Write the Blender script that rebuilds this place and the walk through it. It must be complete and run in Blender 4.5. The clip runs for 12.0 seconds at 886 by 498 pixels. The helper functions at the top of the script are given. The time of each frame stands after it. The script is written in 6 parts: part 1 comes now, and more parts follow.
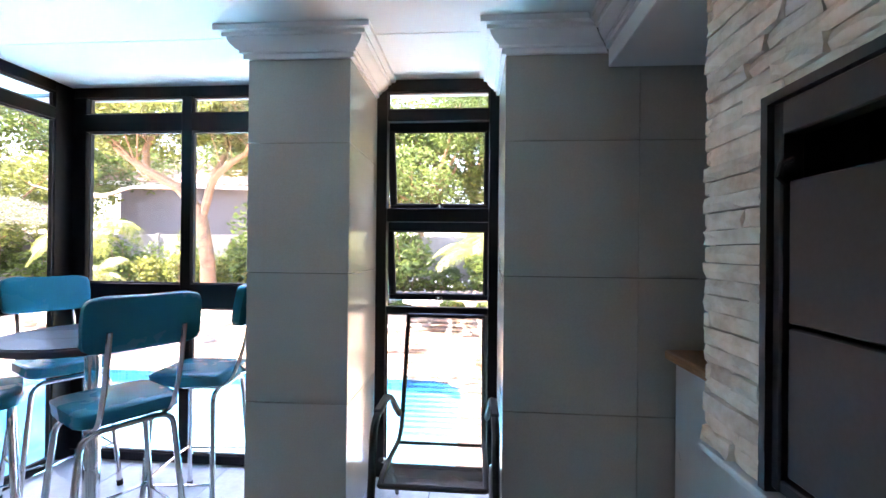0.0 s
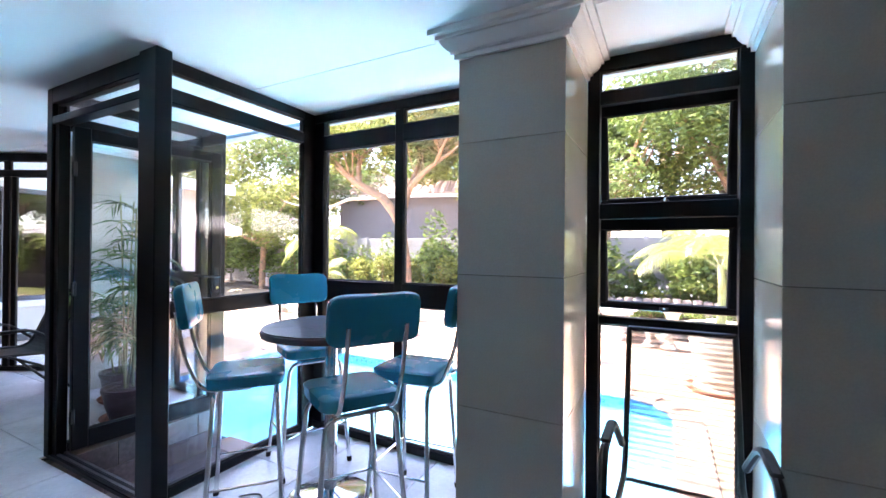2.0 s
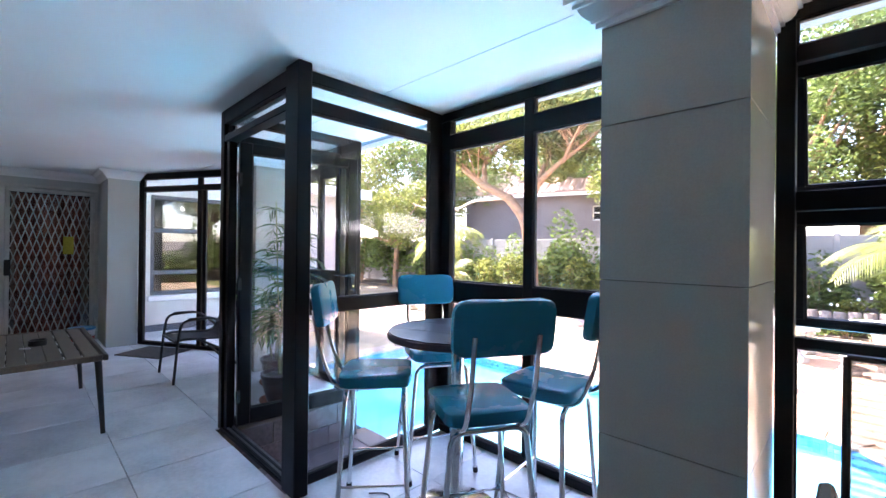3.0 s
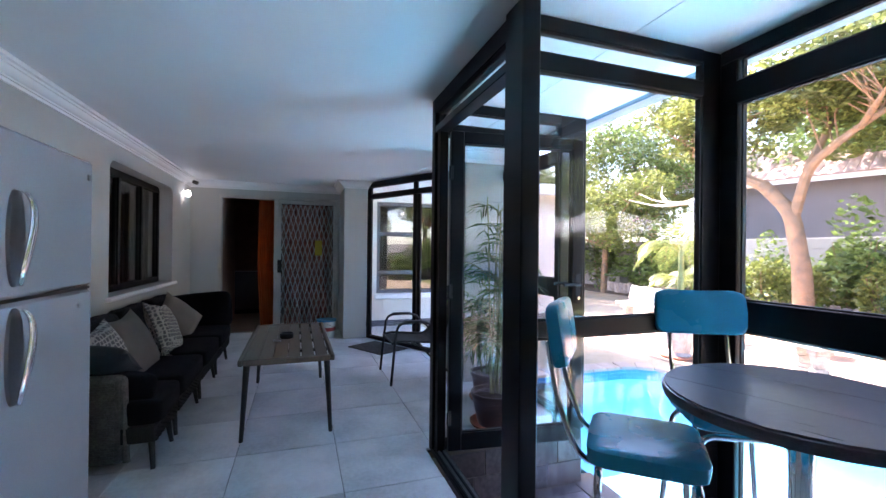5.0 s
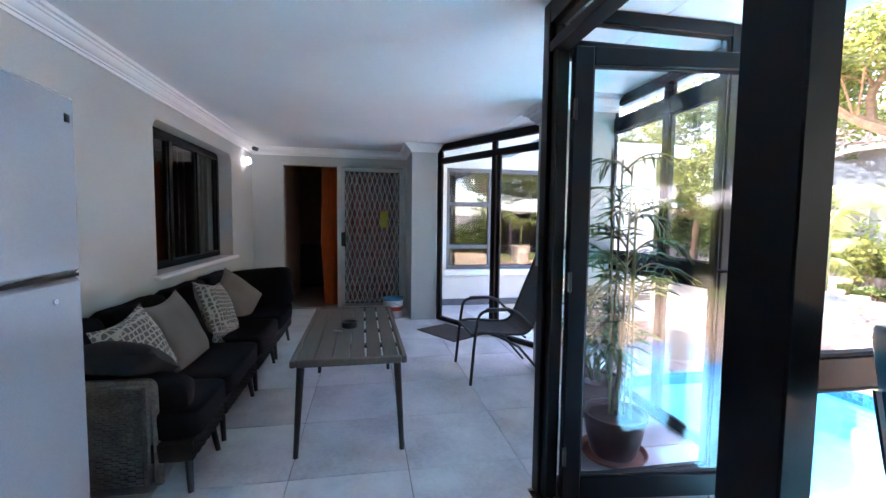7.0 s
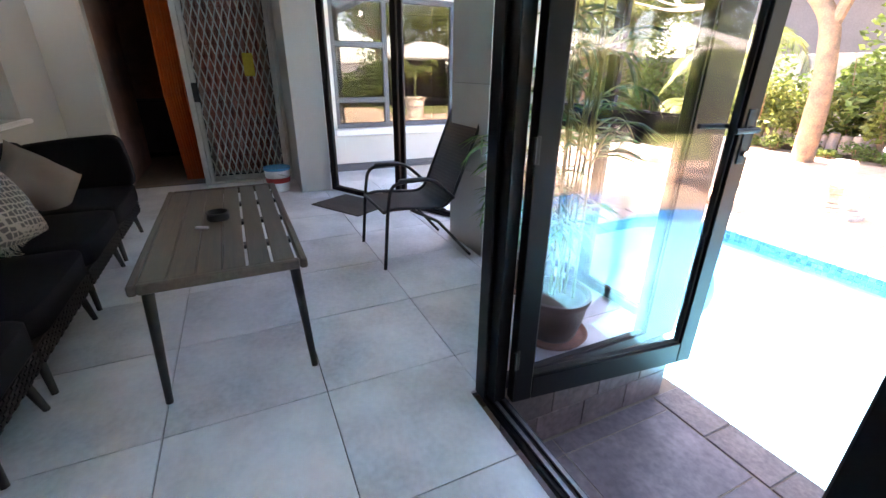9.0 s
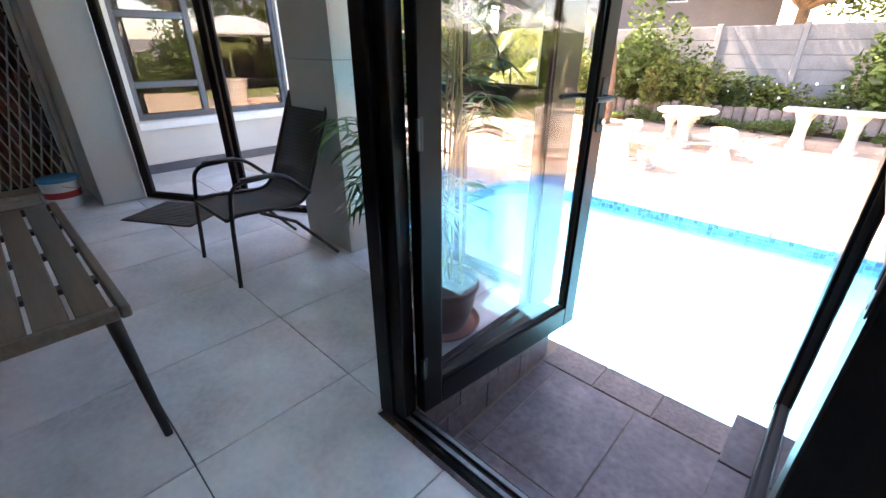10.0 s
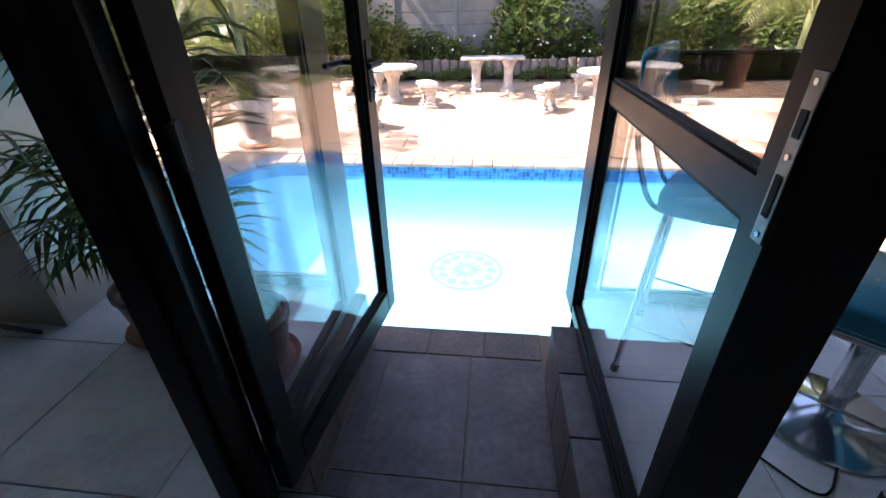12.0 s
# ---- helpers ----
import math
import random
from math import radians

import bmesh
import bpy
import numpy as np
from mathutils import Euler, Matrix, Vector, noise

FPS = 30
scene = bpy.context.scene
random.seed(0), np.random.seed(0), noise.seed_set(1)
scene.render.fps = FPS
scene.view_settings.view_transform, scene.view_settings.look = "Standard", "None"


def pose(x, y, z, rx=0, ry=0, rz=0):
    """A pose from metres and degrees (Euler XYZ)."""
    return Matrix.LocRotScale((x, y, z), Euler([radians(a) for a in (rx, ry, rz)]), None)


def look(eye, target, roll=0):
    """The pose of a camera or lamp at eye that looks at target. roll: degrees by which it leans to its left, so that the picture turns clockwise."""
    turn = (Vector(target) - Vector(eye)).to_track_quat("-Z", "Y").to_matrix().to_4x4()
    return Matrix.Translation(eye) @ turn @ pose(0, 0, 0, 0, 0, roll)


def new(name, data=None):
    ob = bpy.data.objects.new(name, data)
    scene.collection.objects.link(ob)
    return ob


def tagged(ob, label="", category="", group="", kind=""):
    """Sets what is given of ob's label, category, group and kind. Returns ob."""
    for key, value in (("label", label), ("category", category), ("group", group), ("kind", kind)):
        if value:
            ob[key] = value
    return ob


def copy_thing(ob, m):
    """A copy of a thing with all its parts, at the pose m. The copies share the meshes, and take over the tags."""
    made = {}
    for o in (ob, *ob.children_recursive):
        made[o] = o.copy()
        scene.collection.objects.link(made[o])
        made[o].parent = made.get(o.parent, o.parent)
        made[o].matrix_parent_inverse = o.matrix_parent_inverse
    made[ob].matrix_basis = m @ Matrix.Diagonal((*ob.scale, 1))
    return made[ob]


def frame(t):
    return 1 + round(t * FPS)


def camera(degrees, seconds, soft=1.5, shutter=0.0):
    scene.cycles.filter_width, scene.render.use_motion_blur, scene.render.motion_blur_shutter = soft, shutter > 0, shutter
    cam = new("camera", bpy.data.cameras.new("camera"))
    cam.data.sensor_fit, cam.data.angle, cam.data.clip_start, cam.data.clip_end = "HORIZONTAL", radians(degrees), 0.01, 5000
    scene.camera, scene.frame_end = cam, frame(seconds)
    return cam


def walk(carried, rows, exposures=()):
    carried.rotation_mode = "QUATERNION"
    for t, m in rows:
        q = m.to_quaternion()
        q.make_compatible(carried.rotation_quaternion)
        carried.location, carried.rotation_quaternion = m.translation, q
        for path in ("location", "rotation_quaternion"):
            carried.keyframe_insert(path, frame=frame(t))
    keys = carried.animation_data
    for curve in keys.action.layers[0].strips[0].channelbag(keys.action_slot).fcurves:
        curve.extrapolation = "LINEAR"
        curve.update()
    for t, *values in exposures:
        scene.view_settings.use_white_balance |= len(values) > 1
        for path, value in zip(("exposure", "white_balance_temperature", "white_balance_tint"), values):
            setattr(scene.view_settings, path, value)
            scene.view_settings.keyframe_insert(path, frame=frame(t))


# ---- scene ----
cam = camera(92.8, 12.0)
PATH = [
    (0, (0.838, 0.712, 1.312), (0.687, 2.706, 1.318), 0.6),
    (0.5, (0.788, 0.769, 1.3), (0.443, 2.739, 1.313), 0.4),
    (1, (0.736, 0.777, 1.283), (0.22, 2.709, 1.311), 0.6),
    (1.5, (0.681, 0.787, 1.296), (-0.022, 2.659, 1.312), 0.6),
    (2, (0.629, 0.85, 1.309), (-0.306, 2.618, 1.316), 0.5),
    (2.5, (0.573, 0.926, 1.314), (-0.598, 2.547, 1.322), 0.5),
    (3, (0.511, 0.984, 1.308), (-0.897, 2.405, 1.314), 0.6),
    (3.5, (0.381, 1.034, 1.302), (-1.236, 2.211, 1.305), 0.7),
    (5.5, (-0.32, 1.228, 1.314), (-2.252, 1.743, 1.317), 0.7),
    (6, (-0.526, 1.232, 1.306), (-2.482, 1.646, 1.311), 0.8),
    (6.5, (-0.738, 1.214, 1.321), (-2.702, 1.594, 1.326), 0.8),
    (7, (-0.91, 1.216, 1.315), (-2.873, 1.575, 1.181), 0.7),
    (8.8, (-1.505, 1.281, 1.284), (-3.224, 1.936, 0.5), 0.5),
    (9, (-1.551, 1.273, 1.276), (-3.218, 2.057, 0.498), 0.6),
    (9.5, (-1.664, 1.286, 1.26), (-3.142, 2.355, 0.439), 0.1),
    (10, (-1.793, 1.314, 1.256), (-3.041, 2.621, 0.399), -0.0),
    (10.5, (-1.865, 1.348, 1.258), (-2.841, 2.847, 0.364), -0.4),
    (11, (-1.95, 1.369, 1.25), (-2.658, 2.993, 0.321), -0.7),
    (11.5, (-2.043, 1.397, 1.255), (-2.472, 3.091, 0.283), -1.1),
    (12, (-2.099, 1.437, 1.249), (-2.311, 3.159, 0.254), -1.3),
]
EXPOSURES = [(0.0, 4.14, 6800, 26), (2.0, 3.85, 6650, 26), (3.5, 3.55, 6450, 26), (5.5, 3.47, 6300, 25), (7.0, 3.90, 6500, 25), (9.0, 4.0, 7600, 26), (10.5, 3.08, 7600, 25), (12.0, 1.93, 6900, 24)]
walk(cam, [(t, look(eye, target, roll)) for t, eye, target, roll in PATH], EXPOSURES)

# ---- world, sun, exposure ----
world = bpy.data.worlds.new("sky")
scene.world = world
world.use_nodes = True
wn = world.node_tree.nodes
sky = wn.new("ShaderNodeTexSky")
sky.sky_type, sky.sun_disc = "NISHITA", False
sky.sun_elevation, sky.sun_rotation = radians(52), radians(-90)
wn["Background"].inputs["Strength"].default_value = 0.15
world.node_tree.links.new(sky.outputs[0], wn["Background"].inputs["Color"])
sun = new("sun", bpy.data.lights.new("sun", "SUN"))
sun.data.energy, sun.data.angle, sun.data.color = 4.6, radians(0.55), (1.0, 0.95, 0.87)
sun.matrix_world = look((-9.0, -1.0, 12.0), (0.0, 0.5, 0.0))


# ---- materials ----
def material(name, base, rough=0.5, metal=0.0, var=0.12, scale=6.0, fine=60.0, bump=0.0, each=0.0, second=None, spec=0.5, coat=0.0, stretch=None, sheen=0.0):
    m = bpy.data.materials.new(name)
    m.use_nodes = True
    nt = m.node_tree
    p = nt.nodes["Principled BSDF"]
    tc = nt.nodes.new("ShaderNodeTexCoord")
    src = tc.outputs["Object"]
    if stretch:
        mp = nt.nodes.new("ShaderNodeMapping")
        mp.inputs["Scale"].default_value = stretch
        nt.links.new(src, mp.inputs["Vector"])
        src = mp.outputs[0]
    oi = nt.nodes.new("ShaderNodeObjectInfo")
    add = nt.nodes.new("ShaderNodeVectorMath")
    add.operation = "MULTIPLY_ADD"
    add.inputs[1].default_value = (1, 1, 1)
    comb = nt.nodes.new("ShaderNodeCombineXYZ")
    mul = nt.nodes.new("ShaderNodeMath")
    mul.operation = "MULTIPLY"
    mul.inputs[1].default_value = 37.0
    nt.links.new(oi.outputs["Random"], mul.inputs[0])
    for k in range(3):
        nt.links.new(mul.outputs[0], comb.inputs[k])
    nt.links.new(src, add.inputs[0])
    nt.links.new(comb.outputs[0], add.inputs[2])
    n1 = nt.nodes.new("ShaderNodeTexNoise")
    n1.inputs["Scale"].default_value, n1.inputs["Detail"].default_value = scale, 5
    n2 = nt.nodes.new("ShaderNodeTexNoise")
    n2.inputs["Scale"].default_value, n2.inputs["Detail"].default_value = fine, 3
    nt.links.new(add.outputs[0], n1.inputs["Vector"])
    nt.links.new(add.outputs[0], n2.inputs["Vector"])
    ramp = nt.nodes.new("ShaderNodeValToRGB")
    ramp.color_ramp.elements[0].position, ramp.color_ramp.elements[1].position = 0.3, 0.7
    lo = second if second else tuple(c * (1 - var) for c in base)
    hi = tuple(min(1, c * (1 + var)) for c in base)
    ramp.color_ramp.elements[0].color = (*lo, 1)
    ramp.color_ramp.elements[1].color = (*hi, 1)
    nt.links.new(n1.outputs["Fac"], ramp.inputs[0])
    mix = nt.nodes.new("ShaderNodeMix")
    mix.data_type, mix.blend_type = "RGBA", "OVERLAY"
    mix.inputs[0].default_value = min(1.0, var * 2)
    nt.links.new(ramp.outputs[0], mix.inputs[6])
    nt.links.new(n2.outputs["Fac"], mix.inputs[7])
    col = mix.outputs[2]
    if each:
        hsv = nt.nodes.new("ShaderNodeHueSaturation")
        mr = nt.nodes.new("ShaderNodeMapRange")
        mr.inputs["To Min"].default_value, mr.inputs["To Max"].default_value = 1 - each, 1 + each
        nt.links.new(oi.outputs["Random"], mr.inputs["Value"])
        nt.links.new(mr.outputs[0], hsv.inputs["Value"])
        nt.links.new(col, hsv.inputs["Color"])
        col = hsv.outputs[0]
    nt.links.new(col, p.inputs["Base Color"])
    rr = nt.nodes.new("ShaderNodeMapRange")
    rr.inputs["To Min"].default_value, rr.inputs["To Max"].default_value = max(0.02, rough * 0.8), min(1, rough * 1.2)
    nt.links.new(n1.outputs["Fac"], rr.inputs["Value"])
    nt.links.new(rr.outputs[0], p.inputs["Roughness"])
    p.inputs["Metallic"].default_value = metal
    p.inputs["Specular IOR Level"].default_value = spec
    p.inputs["Coat Weight"].default_value = coat
    p.inputs["Sheen Weight"].default_value = sheen
    if bump:
        bp = nt.nodes.new("ShaderNodeBump")
        bp.inputs["Strength"].default_value, bp.inputs["Distance"].default_value = bump, 0.01
        nt.links.new(n2.outputs["Fac"], bp.inputs["Height"])
        nt.links.new(bp.outputs[0], p.inputs["Normal"])
    return m


def glassy(name, tint, floor_gloss, ripple=0.0):
    """Clear sheet: lets light through, gloss grows to grazing angles."""
    m = bpy.data.materials.new(name)
    m.use_nodes = True
    nt = m.node_tree
    nt.nodes.remove(nt.nodes["Principled BSDF"])
    out = nt.nodes["Material Output"]
    tr = nt.nodes.new("ShaderNodeBsdfTransparent")
    tr.inputs[0].default_value = (*tint, 1)
    gl = nt.nodes.new("ShaderNodeBsdfGlossy")
    gl.inputs["Roughness"].default_value = 0.0
    lw = nt.nodes.new("ShaderNodeLayerWeight")
    lw.inputs["Blend"].default_value = 0.5
    pw = nt.nodes.new("ShaderNodeMath")
    pw.operation = "POWER"
    pw.inputs[1].default_value = 5.0
    ma = nt.nodes.new("ShaderNodeMath")
    ma.operation = "MULTIPLY_ADD"
    ma.inputs[1].default_value, ma.inputs[2].default_value = 1 - floor_gloss, floor_gloss
    mx = nt.nodes.new("ShaderNodeMixShader")
    nt.links.new(lw.outputs["Facing"], pw.inputs[0])
    nt.links.new(pw.outputs[0], ma.inputs[0])
    nt.links.new(ma.outputs[0], mx.inputs[0])
    nt.links.new(tr.outputs[0], mx.inputs[1])
    nt.links.new(gl.outputs[0], mx.inputs[2])
    nt.links.new(mx.outputs[0], out.inputs["Surface"])
    if ripple:
        nz = nt.nodes.new("ShaderNodeTexNoise")
        nz.inputs["Scale"].default_value = 5.0
        bp = nt.nodes.new("ShaderNodeBump")
        bp.inputs["Strength"].default_value, bp.inputs["Distance"].default_value = ripple, 0.02
        nt.links.new(nz.outputs["Fac"], bp.inputs["Height"])
        nt.links.new(bp.outputs[0], gl.inputs["Normal"])
        nt.links.new(bp.outputs[0], lw.inputs["Normal"])
    return m


def leafy(name, base, base2):
    m = material(name, base, 0.45, 0, 0.3, 1.3, 14, 0, 0.0, base2)
    nt = m.node_tree
    p = nt.nodes["Principled BSDF"]
    g = nt.nodes.new("ShaderNodeNewGeometry")
    hs = nt.nodes.new("ShaderNodeHueSaturation")
    mr = nt.nodes.new("ShaderNodeMapRange")
    mr.inputs["To Min"].default_value, mr.inputs["To Max"].default_value = 0.55, 1.5
    nt.links.new(g.outputs["Random Per Island"], mr.inputs["Value"])
    nt.links.new(mr.outputs[0], hs.inputs["Value"])
    nt.links.new(p.inputs["Base Color"].links[0].from_socket, hs.inputs["Color"])
    nt.links.new(hs.outputs[0], p.inputs["Base Color"])
    tl = nt.nodes.new("ShaderNodeBsdfTranslucent")
    nt.links.new(hs.outputs[0], tl.inputs[0])
    mx = nt.nodes.new("ShaderNodeMixShader")
    mx.inputs[0].default_value = 0.45
    nt.links.new(p.outputs[0], mx.inputs[1])
    nt.links.new(tl.outputs[0], mx.inputs[2])
    nt.links.new(mx.outputs[0], nt.nodes["Material Output"].inputs["Surface"])
    return m


def glow(name, colour, strength):
    m = bpy.data.materials.new(name)
    m.use_nodes = True
    p = m.node_tree.nodes["Principled BSDF"]
    p.inputs["Base Color"].default_value = (*colour, 1)
    p.inputs["Emission Color"].default_value = (*colour, 1)
    p.inputs["Emission Strength"].default_value = strength
    return m


M_wall = material("wall_paint", (0.50, 0.51, 0.49), 0.7, 0, 0.05, 1.5, 120, 0.08)
M_white = material("white_paint", (0.86, 0.86, 0.86), 0.6, 0, 0.03, 1.2, 90, 0.05)
M_plaster = material("outside_plaster", (0.68, 0.66, 0.62), 0.8, 0, 0.06, 2, 70, 0.2)
M_wtile = material("wall_tile", (0.45, 0.435, 0.385), 0.18, 0, 0.05, 2.5, 140, 0.02, 0.03)
M_grout = material("grout", (0.14, 0.135, 0.13), 0.9)
M_ftile = material("floor_tile", (0.67, 0.67, 0.68), 0.32, 0, 0.14, 2.6, 40, 0.03, 0.06, (0.47, 0.47, 0.485))
M_fgrout = material("floor_grout", (0.07, 0.07, 0.072), 0.9)
M_alu = material("black_aluminium", (0.006, 0.006, 0.008), 0.36, 0.0, 0.1, 8, 200, 0.02, spec=0.18)
M_rubber = material("black_rubber", (0.012, 0.012, 0.012), 0.7)
M_solar = glassy("solar_glass", (0.45, 0.45, 0.47), 0.13)
M_strike = material("dull_strike_steel", (0.22, 0.21, 0.20), 0.42, 1.0, 0.2, 20)
M_glass = glassy("clear_glass", (0.985, 0.985, 0.99), 0.04)
M_water = glassy("pool_water", (0.80, 0.96, 0.99), 0.02, 0.12)
M_teal = material("teal_vinyl", (0.004, 0.215, 0.320), 0.27, 0, 0.05, 5, 220, 0.06, 0.03, spec=0.36)
M_chrome = material("chrome", (0.72, 0.72, 0.74), 0.13, 1.0, 0.05)
M_steel = material("worn_steel", (0.20, 0.20, 0.21), 0.42, 1.0, 0.15, 10)
M_plum = material("dark_stained_wood", (0.060, 0.045, 0.055), 0.3, 0, 0.3, 5, 60, 0.08, 0.03, stretch=(1, 9, 9), coat=0.2)
M_slat = material("grey_brown_slat", (0.120, 0.094, 0.070), 0.5, 0, 0.25, 4, 50, 0.12, 0.08, stretch=(1.2, 14, 14))
M_dark = material("dark_metal", (0.022, 0.021, 0.02), 0.42, 0.0, 0.15, 10, 90, 0.03)
M_grip = material("brushed_handle", (0.17, 0.18, 0.19), 0.30, 0.9, 0.06, 8, 120, 0.03)
M_sofa = material("charcoal_fabric", (0.009, 0.009, 0.011), 0.95, 0, 0.25, 5, 260, 0.35, 0.08, sheen=0.0, spec=0.12)
M_rattan = material("grey_rattan", (0.105, 0.095, 0.080), 0.6, 0, 0.4, 14, 90, 0.3, 0.12)
# the same rattan, with the shade under the seat put into its colour
M_rattan_shade = material("shaded_rattan", (0.020, 0.019, 0.018), 0.7, 0, 0.3, 14, 90, 0.3, 0.12, spec=0.2)
M_beige = material("beige_fabric", (0.145, 0.122, 0.104), 0.95, 0, 0.12, 6, 300, 0.4)
M_fringe = material("cream_fringe", (0.45, 0.41, 0.35), 0.95)
M_greyc = material("dark_grey_cushion", (0.018, 0.019, 0.021), 0.95, 0, 0.15, 6, 260, 0.4)
M_fridge = material("silver_enamel", (0.42, 0.44, 0.48), 0.24, 0.35, 0.04, 2, 160, 0.02, coat=0.3)
M_stone = material("split_stone", (0.74, 0.67, 0.57), 0.85, 0, 0.16, 9, 45, 0.5, 0.13, (0.58, 0.49, 0.38))
M_mortar = material("stone_backing", (0.16, 0.135, 0.11), 0.95)
# hearth soot, and the darkness of unlit rooms and holes put into colour
M_black = material("soot_and_unlit_black", (0.006, 0.006, 0.006), 0.8)
M_braai = material("charcoal_steel", (0.030, 0.030, 0.034), 0.42, 0.3, 0.1, 4, 100, 0.03)
M_oak = material("oak_top", (0.32, 0.17, 0.075), 0.45, 0, 0.25, 4, 40, 0.1, stretch=(10, 1, 10))
M_cab = material("pale_grey_lacquer", (0.58, 0.60, 0.60), 0.3, 0, 0.03)
M_slate = material("slate_tile", (0.115, 0.086, 0.092), 0.46, 0, 0.35, 3.5, 30, 0.14, 0.16, (0.060, 0.045, 0.049))
M_slgrout = material("slate_grout", (0.17, 0.13, 0.10), 0.9)
M_pave = material("stamped_paving", (0.56, 0.37, 0.25), 0.8, 0, 0.16, 3, 40, 0.3, 0.10, (0.46, 0.30, 0.21))
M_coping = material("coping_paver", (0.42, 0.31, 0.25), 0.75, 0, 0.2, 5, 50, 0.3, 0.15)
M_cdark = material("dark_coping", (0.115, 0.090, 0.088), 0.6, 0, 0.3, 6, 50, 0.3, 0.2)
M_soil = material("soil", (0.07, 0.048, 0.032), 0.95, 0, 0.4, 5, 30, 0.6)
M_ground = material("garden_ground", (0.40, 0.29, 0.20), 0.9, 0, 0.2, 0.6, 20, 0.4, 0, (0.30, 0.24, 0.15))
M_pool = material("pool_plaster", (0.22, 0.62, 0.82), 0.6, 0, 0.04, 1.0, 12, 0.05)
M_medal = material("pool_medallion", (0.13, 0.48, 0.72), 0.6, 0, 0.1, 4)
M_mos = material("blue_mosaic", (0.05, 0.25, 0.58), 0.2, 0, 0.2, 12, 60, 0.0, 0.45)
M_cement = material("weathered_cement", (0.52, 0.50, 0.46), 0.85, 0, 0.22, 7, 50, 0.5, 0.06, (0.33, 0.31, 0.28))
M_vase = material("sandstone_planter", (0.60, 0.53, 0.42), 0.8, 0, 0.15, 7, 50, 0.4)
M_terra = material("terracotta", (0.30, 0.12, 0.07), 0.7, 0, 0.2, 7, 50, 0.2)
M_brownpot = material("brown_glazed_pot", (0.085, 0.048, 0.04), 0.3, 0, 0.25, 6, 50, 0.1)
M_vibra = material("precast_wall", (0.23, 0.22, 0.21), 0.9, 0, 0.15, 3, 40, 0.4, 0.10)
M_house = material("lilac_grey_plaster", (0.21, 0.19, 0.195), 0.9, 0, 0.12, 1, 40, 0.2)
M_roof = material("clay_roof_tile", (0.40, 0.26, 0.21), 0.8, 0, 0.2, 4, 40, 0.2, 0.12)
M_leafA = leafy("leaf_green", (0.120, 0.165, 0.042), (0.070, 0.110, 0.026))
M_leafB = leafy("leaf_yellow_green", (0.175, 0.190, 0.045), (0.095, 0.125, 0.028))
M_palm = leafy("palm_green", (0.17, 0.19, 0.05), (0.10, 0.13, 0.03))
M_lawn = material("lawn_grass", (0.115, 0.145, 0.040), 0.9, 0, 0.35, 1.5, 90, 0.6, 0, (0.16, 0.15, 0.06))
M_bamb = leafy("pot_plant_leaf", (0.085, 0.16, 0.05), (0.045, 0.10, 0.03))
M_bark = material("ochre_bark", (0.28, 0.16, 0.09), 0.9, 0, 0.25, 6, 40, 0.6, 0, (0.16, 0.11, 0.075))
M_twig = material("pale_dead_branch", (0.50, 0.44, 0.36), 0.85, 0, 0.15)
M_stem = material("palm_stem", (0.22, 0.23, 0.09), 0.6, 0, 0.2)
M_flower = material("white_petals", (0.75, 0.74, 0.72), 0.8)
M_canvas = material("white_canvas", (0.78, 0.77, 0.74), 0.9, 0, 0.05, 2, 80, 0.1)
M_orange = material("orange_curtain", (0.62, 0.12, 0.015), 0.85, 0, 0.12, 8, 160, 0.2)
M_gate = material("white_steel_gate", (0.52, 0.51, 0.47), 0.5, 0, 0.1)
M_room = material("brown_room_paint", (0.36, 0.22, 0.17), 0.8, 0, 0.15)
M_roomf = material("brown_tile", (0.30, 0.23, 0.18), 0.5, 0, 0.15)
M_mat = material("grey_door_mat", (0.12, 0.105, 0.095), 0.95, 0, 0.2, 8, 200, 0.5)
M_red = material("red_plastic", (0.40, 0.03, 0.03), 0.5)
M_blue = material("blue_plastic", (0.03, 0.25, 0.50), 0.4)
M_bucket = material("white_plastic", (0.65, 0.66, 0.68), 0.4)
M_yellow = material("yellow_card", (0.62, 0.48, 0.06), 0.7)
M_grey = material("grey_window_frame", (0.10, 0.105, 0.125), 0.45)
M_soffit = material("white_soffit", (0.76, 0.79, 0.80), 0.6, 0, 0.03)
M_gutter = material("pale_blue_gutter", (0.17, 0.27, 0.34), 0.4, 0, 0.05)
def woven(name, base, clear, stripe):
    """Open sling cloth: part of the light passes between its threads."""
    m = material(name, base, 0.8, 0, 0.2, 20, 300, 0.3)
    nt = m.node_tree
    tr = nt.nodes.new("ShaderNodeBsdfTransparent")
    tc = nt.nodes.new("ShaderNodeTexCoord")
    wv = nt.nodes.new("ShaderNodeTexWave")
    wv.bands_direction = "Z"
    wv.inputs["Scale"].default_value, wv.inputs["Distortion"].default_value = 14.0, 0.4
    mr = nt.nodes.new("ShaderNodeMapRange")
    mr.inputs["To Min"].default_value, mr.inputs["To Max"].default_value = clear - stripe, clear + stripe
    mx = nt.nodes.new("ShaderNodeMixShader")
    nt.links.new(tc.outputs["Object"], wv.inputs["Vector"])
    nt.links.new(wv.outputs["Fac"], mr.inputs["Value"])
    nt.links.new(mr.outputs[0], mx.inputs[0])
    nt.links.new(nt.nodes["Principled BSDF"].outputs[0], mx.inputs[1])
    nt.links.new(tr.outputs[0], mx.inputs[2])
    nt.links.new(mx.outputs[0], nt.nodes["Material Output"].inputs["Surface"])
    return m


